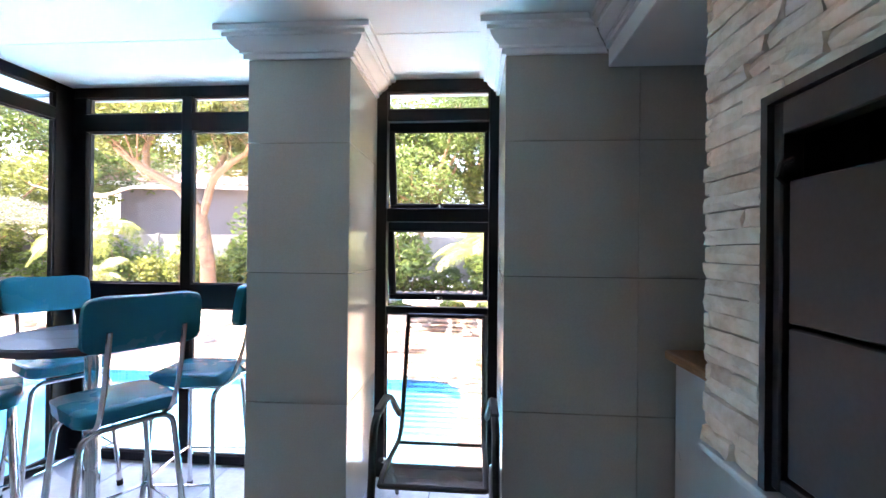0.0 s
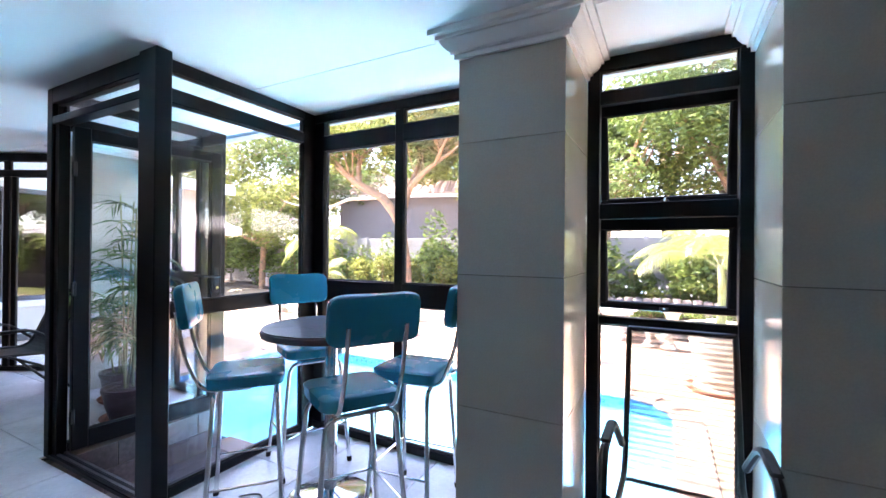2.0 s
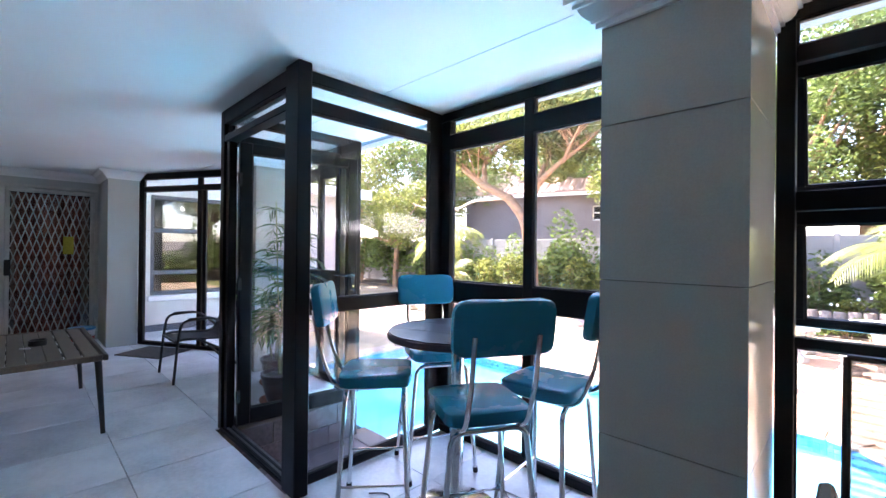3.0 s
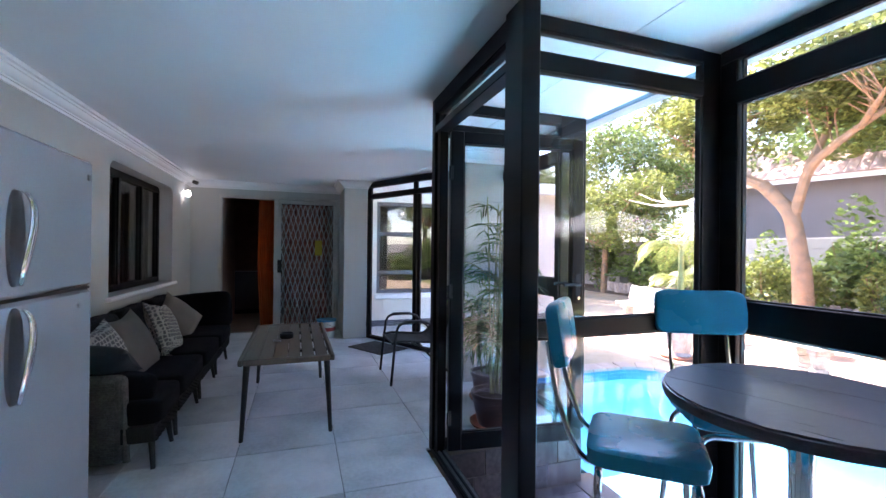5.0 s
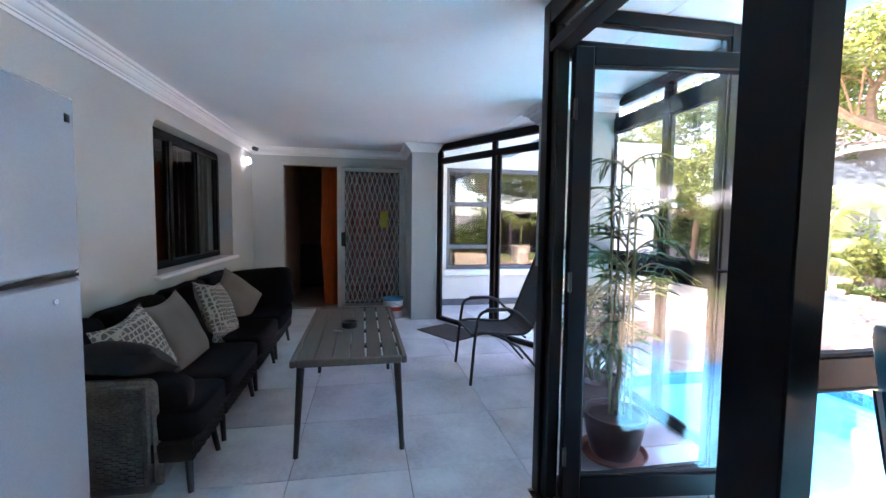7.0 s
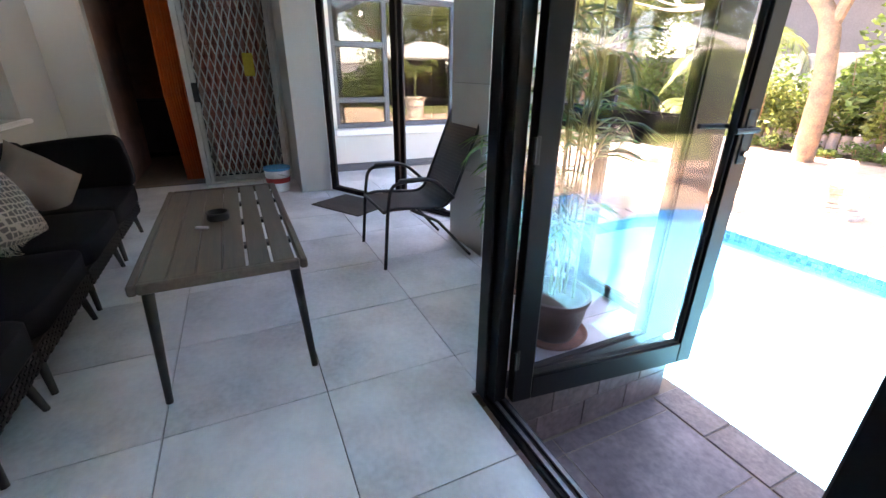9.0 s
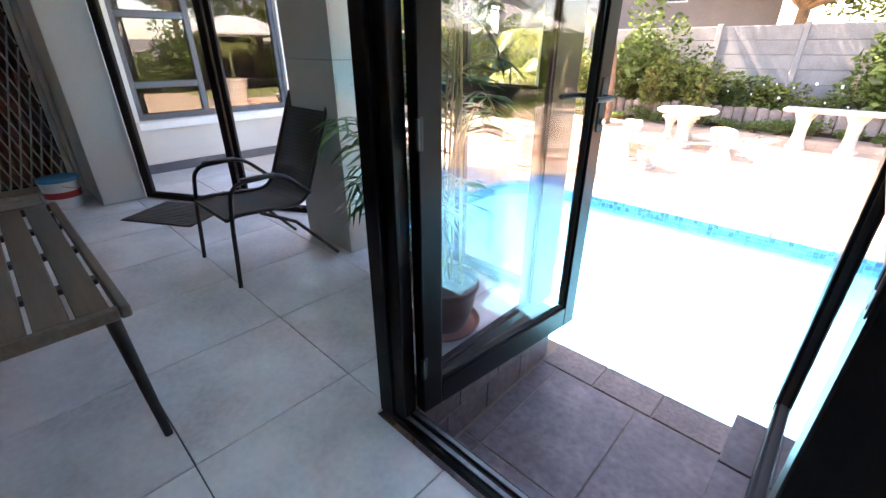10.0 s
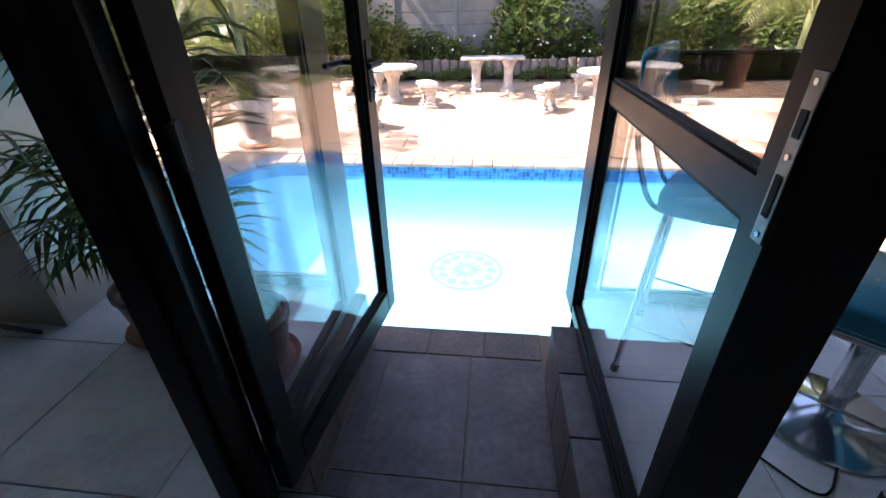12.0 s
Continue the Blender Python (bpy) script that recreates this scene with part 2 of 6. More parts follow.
M_slingA = woven("sling_cloth_dark", (0.055, 0.05, 0.046), 0.12, 0.06)
M_slingB = woven("sling_cloth_open", (0.22, 0.18, 0.155), 0.56, 0.14)
M_bulb = glow("lamp_glass", (1.0, 0.97, 0.92), 1.3)


# ---- building helpers ----
class B:
    """Collects vertices and faces of one mesh."""

    def __init__(self):
        self.v, self.f = [], []

    def add(self, verts, faces):
        k = len(self.v)
        self.v += [tuple(p) for p in verts]
        self.f += [tuple(i + k for i in f) for f in faces]
        return self

    def box(self, lo, hi, c=0.0, m=None):
        """A box, its edges chamfered by c."""
        (x0, y0, z0), (x1, y1, z1) = lo, hi
        c = min(c, (x1 - x0) * 0.45, (y1 - y0) * 0.45, (z1 - z0) * 0.45)
        if c <= 0:
            vs = [(x, y, z) for x in (x0, x1) for y in (y0, y1) for z in (z0, z1)]
            fs = [(0, 1, 3, 2), (4, 6, 7, 5), (0, 4, 5, 1), (2, 3, 7, 6), (0, 2, 6, 4), (1, 5, 7, 3)]
        else:
            vs, idx = [], {}
            for sx in (0, 1):
                for sy in (0, 1):
                    for sz in (0, 1):
                        X, Y, Z = (x0, x1)[sx], (y0, y1)[sy], (z0, z1)[sz]
                        ix, iy, iz = X + (c, -c)[sx], Y + (c, -c)[sy], Z + (c, -c)[sz]
                        for a, p in enumerate(((X, iy, iz), (ix, Y, iz), (ix, iy, Z))):
                            idx[sx, sy, sz, a] = len(vs)
                            vs.append(p)
            fs = []
            for s in (0, 1):
                for a in range(3):
                    q = []
                    for u, w in ((0, 0), (1, 0), (1, 1), (0, 1)):
                        key = [0, 0, 0]
                        key[a], key[(a + 1) % 3], key[(a + 2) % 3] = s, u, w
                        q.append(idx[(*key, a)])
                    fs.append(tuple(q if s else q[::-1]))
            for a in range(3):
                b1, b2 = (a + 1) % 3, (a + 2) % 3
                for u in (0, 1):
                    for w in (0, 1):
                        k0, k1 = [0, 0, 0], [0, 0, 0]
                        k0[b1] = k1[b1] = u
                        k0[b2] = k1[b2] = w
                        k1[a] = 1
                        q = (idx[(*k0, b1)], idx[(*k1, b1)], idx[(*k1, b2)], idx[(*k0, b2)])
                        fs.append(q if (u != w) else q[::-1])
            for sx in (0, 1):
                for sy in (0, 1):
                    for sz in (0, 1):
                        t = tuple(idx[sx, sy, sz, a] for a in range(3))
                        fs.append(t if (sx + sy + sz) % 2 else t[::-1])
        if m is not None:
            vs = [m @ Vector(p) for p in vs]
        return self.add(vs, fs)

    def tube(self, pts, r, n=8, r2=None, cap=True):
        """A round tube along points; r may taper to r2."""
        pts = [Vector(p) for p in pts]
        rings, up = [], None
        for i, p in enumerate(pts):
            d = (pts[min(i + 1, len(pts) - 1)] - pts[max(i - 1, 0)]).normalized()
            if up is None:
                up = d.orthogonal().normalized()
            up = (up - d * up.dot(d)).normalized()
            side = d.cross(up)
            rr = r if r2 is None else r + (r2 - r) * i / max(1, len(pts) - 1)
            rings.append([p + (up * math.cos(2 * math.pi * k / n) + side * math.sin(2 * math.pi * k / n)) * rr for k in range(n)])
        vs = [q for ring in rings for q in ring]
        fs = [(i * n + k, i * n + (k + 1) % n, (i + 1) * n + (k + 1) % n, (i + 1) * n + k) for i in range(len(pts) - 1) for k in range(n)]
        if cap:
            fs += [tuple(range(n - 1, -1, -1)), tuple((len(pts) - 1) * n + k for k in range(n))]
        return self.add(vs, fs)

    def lathe(self, profile, n=24, at=(0, 0, 0), sx=1.0, sy=1.0, wob=0.0, lobes=0):
        """A turned shape: profile of (radius, height)."""
        vs, fs = [], []
        for r, z in profile:
            for k in range(n):
                a = 2 * math.pi * k / n
                q = r * (1 + wob * math.cos(lobes * a)) if lobes else r
                vs.append((at[0] + q * math.cos(a) * sx, at[1] + q * math.sin(a) * sy, at[2] + z))
        for i in range(len(profile) - 1):
            for k in range(n):
                fs.append((i * n + k, i * n + (k + 1) % n, (i + 1) * n + (k + 1) % n, (i + 1) * n + k))
        fs += [tuple(range(n - 1, -1, -1)), tuple((len(profile) - 1) * n + k for k in range(n))]
        return self.add(vs, fs)

    def prism(self, poly, z0, z1):
        n = len(poly)
        vs = [(x, y, z0) for x, y in poly] + [(x, y, z1) for x, y in poly]
        fs = [tuple(range(n - 1, -1, -1)), tuple(range(n, 2 * n))] + [(k, (k + 1) % n, n + (k + 1) % n, n + k) for k in range(n)]
        return self.add(vs, fs)

    def mesh(self, name, mat, smooth=True):
        me = bpy.data.meshes.new(name)
        me.from_pydata(self.v, [], self.f)
        me.materials.append(mat)
        if smooth:
            me.polygons.foreach_set("use_smooth", [True] * len(me.polygons))
            me.set_sharp_from_angle(angle=radians(38))
        me.update()
        return me


def structure(name, b, mat, label="", category="", parent=None):
    ob = new(name, b.mesh(name, mat))
    if parent is not None:
        ob.parent = parent
        return ob
    return tagged(ob, label, category, "", "structure")


def thing(name, m, label, category, group=""):
    ob = new(name)
    ob.empty_display_size = 0.1
    ob.matrix_world = m
    return tagged(ob, label, category, group)


def part(name, b, mat, parent, label="", smooth=True):
    ob = new(name, b.mesh(name, mat, smooth))
    ob.parent = parent
    if label:
        ob["label"] = label
    return ob


def lone(name, b, mat, m, label, category, group="", kind=""):
    ob = new(name, b.mesh(name, mat))
    ob.matrix_world = m
    return tagged(ob, label, category, group, kind)


def puff(w, d, h, e=0.35, n=10, seed=0, droop=0.0):
    """A stuffed block: a superellipsoid with a little unevenness, base at z 0."""
    b = B()
    vs, fs = [], []
    rows, cols = n, n * 2
    for i in range(rows + 1):
        t = -math.pi / 2 + math.pi * i / rows
        for k in range(cols):
            a = 2 * math.pi * k / cols
            g = lambda q, p: math.copysign(abs(q) ** p, q)
            x, y, z = g(math.cos(t), e) * g(math.cos(a), e), g(math.cos(t), e) * g(math.sin(a), e), g(math.sin(t), e * 1.4)
            j = 1 + 0.035 * noise.noise(Vector((x * 1.5 + seed, y * 1.5, z * 1.5)))
            vs.append((x * w / 2 * j, y * d / 2 * j, (z + 1) * h / 2 * j - droop * x * x))
    for i in range(rows):
        for k in range(cols):
            fs.append((i * cols + k, i * cols + (k + 1) % cols, (i + 1) * cols + (k + 1) % cols, (i + 1) * cols + k))
    return b.add(vs, fs)


def bend(pts, r, n=5):
    """A path with its corners rounded."""
    pts = [Vector(p) for p in pts]
    out = [pts[0]]
    for i in range(1, len(pts) - 1):
        a, c, d = pts[i - 1], pts[i], pts[i + 1]
        rr = min(r, (a - c).length * 0.49, (d - c).length * 0.49)
        p, q = c + (a - c).normalized() * rr, c + (d - c).normalized() * rr
        for k in range(n + 1):
            t = k / n
            out.append(p * (1 - t) ** 2 + c * 2 * t * (1 - t) + q * t * t)
    return out + [pts[-1]]


def leaves(b, rng, centre, rad, n, size, flat=0.5):
    """Many small pointed leaves round a centre, thicker towards the shell."""
    cx, cy, cz = centre
    for _ in range(n):
        while True:
            d = Vector((rng.uniform(-1, 1), rng.uniform(-1, 1), rng.uniform(-1, 1)))
            if 0.02 < d.length < 1:
                break
        d = d.normalized() * (d.length ** 0.5)
        p = Vector((cx + d.x * rad[0], cy + d.y * rad[1], cz + d.z * rad[2]))
        u = Vector((rng.uniform(-1, 1), rng.uniform(-1, 1), rng.uniform(-1, 0.6) * flat)).normalized()
        w = u.cross(Vector((rng.uniform(-1, 1), rng.uniform(-1, 1), rng.uniform(-1, 1)))).normalized()
        s = size * rng.uniform(0.6, 1.4)
        nrm = u.cross(w) * s * 0.12
        b.add([p - u * s, p + w * s * 0.42 + nrm, p + u * s, p - w * s * 0.42 + nrm], [(0, 1, 2), (0, 2, 3)])


def frond(b, base, azim, length, rise, drop, leaflets, leaf_len, width, stem=None):
    """A feather palm frond: an arching rib with narrow leaflets on both sides."""
    pts = []
    for i in range(11):
        t = i / 10
        h = length * (0.15 + 0.85 * t) if t else 0
        h = length * t
        pts.append(Vector((base[0] + math.cos(azim) * h, base[1] + math.sin(azim) * h, base[2] + rise * math.sin(t * math.pi * 0.55) - drop * t ** 2.4)))
    (stem or b).tube(pts, width * 0.5, 4, width * 0.12)
    for i in range(leaflets):
        t = 0.18 + 0.8 * i / leaflets
        f = t * 10
        k = min(9, int(f))
        p = pts[k].lerp(pts[k + 1], f - k)
        d = (pts[k + 1] - pts[k]).normalized()
        side = d.cross(Vector((0, 0, 1))).normalized()
        ll = leaf_len * math.sin(math.pi * min(1, 0.25 + 0.72 * t)) + 0.02
        for s in (-1, 1):
            v = (side * s * 0.85 + d * 0.6 + Vector((0, 0, -0.25))).normalized()
            mid, tip = p + v * ll * 0.5 + Vector((0, 0, 0.02 * ll)), p + v * ll + Vector((0, 0, -0.18 * ll))
            w = d * width * 0.75
            b.add([p - w * 0.4, p + w * 0.4, mid + w, tip, mid - w], [(0, 1, 2, 4), (4, 2, 3)])


# ---- large structure ----
CEIL, STEP = 2.30, -0.36      # room ceiling and garden paving, above the room floor
CORNICE = [(0, 0.105), (0.016, 0.105), (0.016, 0.086), (0.028, 0.086), (0.028, 0.076), (0.040, 0.070), (0.056, 0.054), (0.064, 0.036), (0.076, 0.036), (0.076, 0.022), (0.100, 0.022), (0.100, 0.0)]


def cornice(b, p, q, normal, e0=0, e1=0, top=CEIL, s=1.0):
    """A moulded cornice along p-q; e: 1 mitred round an outer corner, -1 into an inner one."""
    p, q, nrm = Vector((*p, 0)), Vector((*q, 0)), Vector((*normal, 0))
    d = (q - p).normalized()
    vs, k = [], len(CORNICE)
    for end, e, sg in ((p, e0, -1), (q, e1, 1)):
        for o, h in CORNICE:
            v = end + nrm * o * s + d * sg * e * o * s
            vs.append((v.x, v.y, top - h * s))
    fs = [(i, i + 1, k + i + 1, k + i) for i in range(k - 1)]
    return b.add(vs, fs + [tuple(range(k)), tuple(range(2 * k - 1, k - 1, -1))])


def holed(b, axis, a0, a1, c0, c1, z0, z1, holes):
    """A wall along an axis from a0 to a1, c0 to c1 thick, with rectangular holes (from, to, bottom, top)."""
    cuts = sorted({a0, a1, *[h[0] for h in holes], *[h[1] for h in holes]})
    for u, w in zip(cuts, cuts[1:]):
        spans, z = [], z0
        for h in sorted([h for h in holes if h[0] <= u and h[1] >= w], key=lambda h: h[2]):
            spans.append((z, h[2]))
            z = h[3]
        spans.append((z, z1))
        for s, t in spans:
            if t - s > 1e-4:
                b.box((u, c0, s) if axis == "x" else (c0, u, s), (w, c1, t) if axis == "x" else (c1, w, t))
    return b


# floor slab, with the entrance notch left out
slab = B()
slab.box((-7.40, -0.55, STEP), (2.90, 2.00, -0.012))
slab.box((-7.40, 2.00, STEP), (-2.80, 3.20, -0.012))
slab.box((-1.66, 2.00, STEP), (2.90, 3.20, -0.012))
floor = structure("floor", slab, M_fgrout, "large pale grey porcelain tile floor with thin dark joints", "floor")

w = holed(B(), "x", -7.40, 2.90, -0.60, -0.33, 0.0, CEIL, [(-6.25, -4.40, 0.88, 2.05)])
for cx, sg in ((-4.40, -1), (-6.25, 1)):      # rounded upper corners of the reveal
    arc = [(cx, 2.05)] + [(cx + sg * 0.10 * (1 - math.sin(a)), 2.05 - 0.10 * (1 - math.cos(a))) for a in [k * math.pi / 12 for k in range(7)]]
    n = len(arc)
    vs = [(x, -0.60, z) for x, z in arc] + [(x, -0.333, z) for x, z in arc]
    w.add(vs, [tuple(range(n)), tuple(range(2 * n - 1, n - 1, -1))] + [(k, k + n, (k + 1) % n + n, (k + 1) % n) for k in range(n)])
structure("wall_south", w, M_wall, "pale grey painted wall with a deep window recess", "wall")
w = holed(B(), "y", -0.33, 1.80, -7.37, -7.17, 0.0, CEIL, [(0.045, 1.785, 0.0, 2.108)])
w.box((-7.37, 1.80, 0.0), (-6.40, 2.13, CEIL), 0.004)
structure("wall_west", w, M_wall, "pale grey painted end wall with a doorway and a pier", "wall")
w = holed(B(), "y", 2.132, 6.0, -7.60, -7.30, STEP, 2.62, [(2.435, 4.15, 0.555, 2.128)])
structure("wall_wing", w, M_plaster, "cream plastered outer wall of the house wing", "wall")
w = B().box((-7.30, 2.11, 0.0), (-7.275, 6.0, 0.10), 0.004)
structure("baseboard", w, M_grey, "dark grey tiled skirting at the foot of the outer wall", "baseboard")
w = B().box((0.978, 2.612, 0.0), (2.90, 3.20, CEIL))
structure("wall_north", w, M_grout, "taupe tiled wall of large matt porcelain panels", "wall")
w = B().box((2.70, -0.33, 0.0), (2.90, 2.612, CEIL))
structure("wall_east", w, M_wall, "plain grey painted wall behind the barbecue", "wall")

c = B()
for x0, x1 in ((-7.40, 2.90),):
    c.box((x0, -0.40, CEIL), (x1, 2.613, CEIL + 0.05))
    c.box((x0, 2.619, CEIL), (x1, 3.235, CEIL + 0.05))
structure("ceiling", c, M_white, "smooth white painted board ceiling with thin joints", "ceiling")
c = B().box((-7.7, -0.9, CEIL + 0.055), (3.0, 3.235, CEIL + 0.12))
structure("roof_deck", c, M_soffit, "flat white roof deck over the patio room", "roof")
c = B()
g = [(3.238, 2.300), (3.262, 2.292), (3.266, 2.285), (3.30, 2.285), (3.304, 2.292), (3.405, 2.295), (3.43, 2.318), (3.436, 2.405), (3.415, 2.405), (3.41, 2.33), (3.39, 2.312), (3.26, 2.312), (3.25, 2.44), (3.24, 2.44)]
vs = [(x, y, z) for x in (-7.2, 3.0) for y, z in g]
k = len(g)
c.add(vs, [(i, (i + 1) % k, k + (i + 1) % k, k + i) for i in range(k)] + [tuple(range(k)), tuple(range(2 * k - 1, k - 1, -1))])
structure("gutter", c, M_gutter, "pale blue-grey roof gutter along the edge of the eaves", "gutter")
c = B().box((1.41, 1.88, 2.118), (2.70, 2.60, CEIL - 0.002), 0.004)
structure("bulkhead", c, M_white, "white boxed bulkhead under the ceiling", "bulkhead")

c = B()
cornice(c, (2.7, -0.33), (-7.17, -0.33), (0, 1), 0, -1)
cornice(c, (-7.17, -0.33), (-7.17, 1.80), (1, 0), -1, -1)
cornice(c, (-7.17, 1.80), (-6.40, 1.80), (0, -1), -1, 1)
cornice(c, (-6.40, 1.80), (-6.40, 2.13), (1, 0), 1, 1)
structure("cornice", c, M_white, "white moulded plaster cornice round the ceiling", "cornice")
c = B()
cornice(c, (0.966, 2.60), (1.41, 2.60), (0, -1), 1, -1, s=1.15)
cornice(c, (0.966, 3.08), (0.966, 2.60), (-1, 0), 0, 1, s=1.15)
cornice(c, (1.41, 1.88), (1.41, 2.60), (-1, 0), 0, -1, s=1.0)
structure("cornice_north", c, M_white, "white moulded cornice over the tiled wall", "cornice")


def tile_pieces(parent, mat, rects, thick, axis, plane, sgn, name="tile", c=0.0015):
    """Thin tiles on a surface; rects (a0, a1, b0, b1) in the surface; sgn: the way that they face. Alike tiles share a mesh."""
    cache = {}
    for a0, a1, b0, b1 in rects:
        sa, sb = round(a1 - a0, 3), round(b1 - b0, 3)
        if sa < 0.015 or sb < 0.015:
            continue
        key = (sa, sb)
        if key not in cache:
            lo, hi = [0, 0], [sa, sb]
            if axis == "z":
                bb = B().box((0, 0, 0), (sa, sb, thick), c)
            elif axis == "y":
                bb = B().box((0, 0, 0), (sa, thick, sb), c)
            else:
                bb = B().box((0, 0, 0), (thick, sa, sb), c)
            cache[key] = bb.mesh(name, mat, False)
        ob = new(name, cache[key])
        base = plane if sgn > 0 else plane - thick
        ob.location = {"z": (a0, b0, base), "y": (a0, base, b0), "x": (base, a0, b0)}[axis]
        ob.parent = parent


def pillar(name, x0, x1, y0, y1, label):
    core = structure(name, B().box((x0 + 0.012, y0 + 0.012, 0.0), (x1 - 0.012, y1, CEIL)), M_grout, label, "pillar")
    j = 0.0014
    zs = [(0.0, 0.6), (0.6, 1.2), (1.2, 1.8), (1.8, CEIL - 0.02)]
    tile_pieces(core, M_wtile, [(x0, x1, a + j, b - j) for a, b in zs], 0.012, "y", y0, 1, "wall_tile")
    for px, sg in ((x0, 1), (x1, -1)):
        tile_pieces(core, M_wtile, [(y0 + 0.0125, y1, a + j, b - j) for a, b in zs], 0.012, "x", px, sg, "wall_tile")
    k = B()
    cornice(k, (x0, y0), (x1, y0), (0, -1), 1, 1, s=1.1)
    cornice(k, (x0, y1), (x0, y0), (-1, 0), 0, 1, s=1.1)
    cornice(k, (x1, y0), (x1, y1), (1, 0), 1, 0, s=1.1)
    structure("capital", k, M_white, "white moulded plaster capital", "cornice", core)
    return core


pillar("pillar_1", -0.220, 0.263, 2.60, 3.14, "taupe tiled square pillar with a white capital")
pillar("pillar_2", -4.56, -4.02, 2.75, 3.19, "taupe tiled square pillar beside the glass corner")


# ---- glazing ----
def glazing(name, m, bars, panes, label, category="window", thick=0.05, mat=M_alu, glass=None):
    """A glazed frame in its own plane: local x along it, z up, y through it. bars, panes: (x0, x1, z0, z1)."""
    ob = new(name)
    ob.empty_display_size = 0.1
    ob.matrix_world = m
    tagged(ob, label, category, "", "structure")
    for q in bars:
        x0, x1, z0, z1 = q[:4]
        t = q[4] if len(q) > 4 else thick
        part("frame_bar", B().box((x0, -t / 2, z0), (x1, t / 2, z1), 0.004), mat, ob)
    for x0, x1, z0, z1 in panes:
        p = part("pane", B().box((x0 - 0.006, -0.003, z0 - 0.006), (x1 + 0.006, 0.003, z1 + 0.006)), glass or M_glass, ob, "", False)
        p.visible_shadow = False
        bd = B()
        for a, b2, c2, d in ((x0, x1, z0, z0 + 0.008), (x0, x1, z1 - 0.008, z1), (x0, x0 + 0.008, z0, z1), (x1 - 0.008, x1, z0, z1)):
            bd.box((a, -0.012, c2), (b2, 0.012, d))
        part("glazing_bead", bd, M_rubber, ob)
    return ob


H0, H1 = 2.215, 2.296
glazing("window_1", pose(0, 3.175, 0), [(-1.66, -0.222, 2.232, H1), (-1.66, -0.222, 2.022, 2.132), (-1.66, -0.222, 0.945, 1.09), (-1.66, -0.222, 0.002, 0.055), (-0.95, -0.885, 0.056, 2.232, 0.056), (-1.66, -1.575, 0.056, 2.232), (-0.255, -0.223, 0.056, 2.232)],
        [(-1.56, -0.95, 2.132, 2.232), (-0.885, -0.255, 2.132, 2.232), (-1.56, -0.95, 1.09, 2.022), (-0.885, -0.255, 1.09, 2.022), (-1.56, -0.95, 0.055, 0.945), (-0.885, -0.255, 0.055, 0.945)],
        "black aluminium window of six panes in the bar nook")
glazing("window_2", pose(-1.68, 0, 0, 0, 0, 90), [(2.082, 3.039, 2.232, H1), (2.082, 3.039, 2.068, 2.142), (2.082, 3.039, 0.945, 1.02, 0.036), (2.082, 3.039, 0.002, 0.055)],
        [(2.082, 3.039, 2.142, 2.232), (2.082, 3.039, 1.02, 2.068), (2.082, 3.039, 0.055, 0.945)], "black aluminium side glazing of the bar nook")
glazing("corner_post", pose(0, 0, 0), [], [], "black aluminium corner post of the bar nook", "post")
cp = bpy.data.objects["corner_post"]
part("post_profile", B().box((-1.708, 3.040, 0.002), (-1.662, 3.205, H1), 0.005), M_alu, cp)
part("post_profile", B().box((-1.712, 2.0, 0.002), (-1.562, 2.08, H1), 0.005), M_alu, cp)
# narrow window beside the pillar, two top-hung sashes ajar
n0, n1 = 0.268, 0.974
glazing("window_3", pose(0, 3.14, 0), [(n0, n1, H0 + 0.01, H1 - 0.002), (n0 + 0.06, n1 - 0.06, 2.055, 2.122), (n0 + 0.06, n1 - 0.06, 1.474, 1.552), (n0 + 0.06, n1 - 0.06, 0.945, 0.985), (n0 + 0.06, n1 - 0.06, 0.002, 0.06), (n0, n0 + 0.06, 0.002, H0 + 0.01, 0.07), (n1 - 0.06, n1, 0.002, H0 + 0.01, 0.07)],
        [(n0 + 0.06, n1 - 0.06, 2.122, H0 + 0.01), (n0 + 0.06, n1 - 0.06, 0.06, 0.945)], "narrow black aluminium window with two sashes ajar")
for z0, z1 in ((1.545, 2.075), (0.995, 1.485)):
    hgt = z1 - z0
    s = glazing("window_sash", pose(0, 3.192, z1, 13, 0, 0), [(n0 + 0.042, n1 - 0.042, -0.06, 0.0, 0.03), (n0 + 0.042, n1 - 0.042, -hgt, -hgt + 0.032, 0.03), (n0 + 0.042, n0 + 0.078, -hgt + 0.032, -0.06, 0.03), (n1 - 0.078, n1 - 0.042, -hgt + 0.032, -0.06, 0.03)],
                [(n0 + 0.078, n1 - 0.078, -hgt + 0.032, -0.06)], "black top-hung window sash standing ajar", "window sash")
    mid = (n0 + n1) / 2
    part("stay", B().tube([(mid, -0.016, -hgt + 0.02), (mid, -0.05, -hgt + 0.03), (mid + 0.004, -0.085, -hgt + 0.05)], 0.006, 6).box((mid - 0.02, -0.03, -hgt + 0.004), (mid + 0.02, -0.015, -hgt + 0.026), 0.003), M_dark, s)

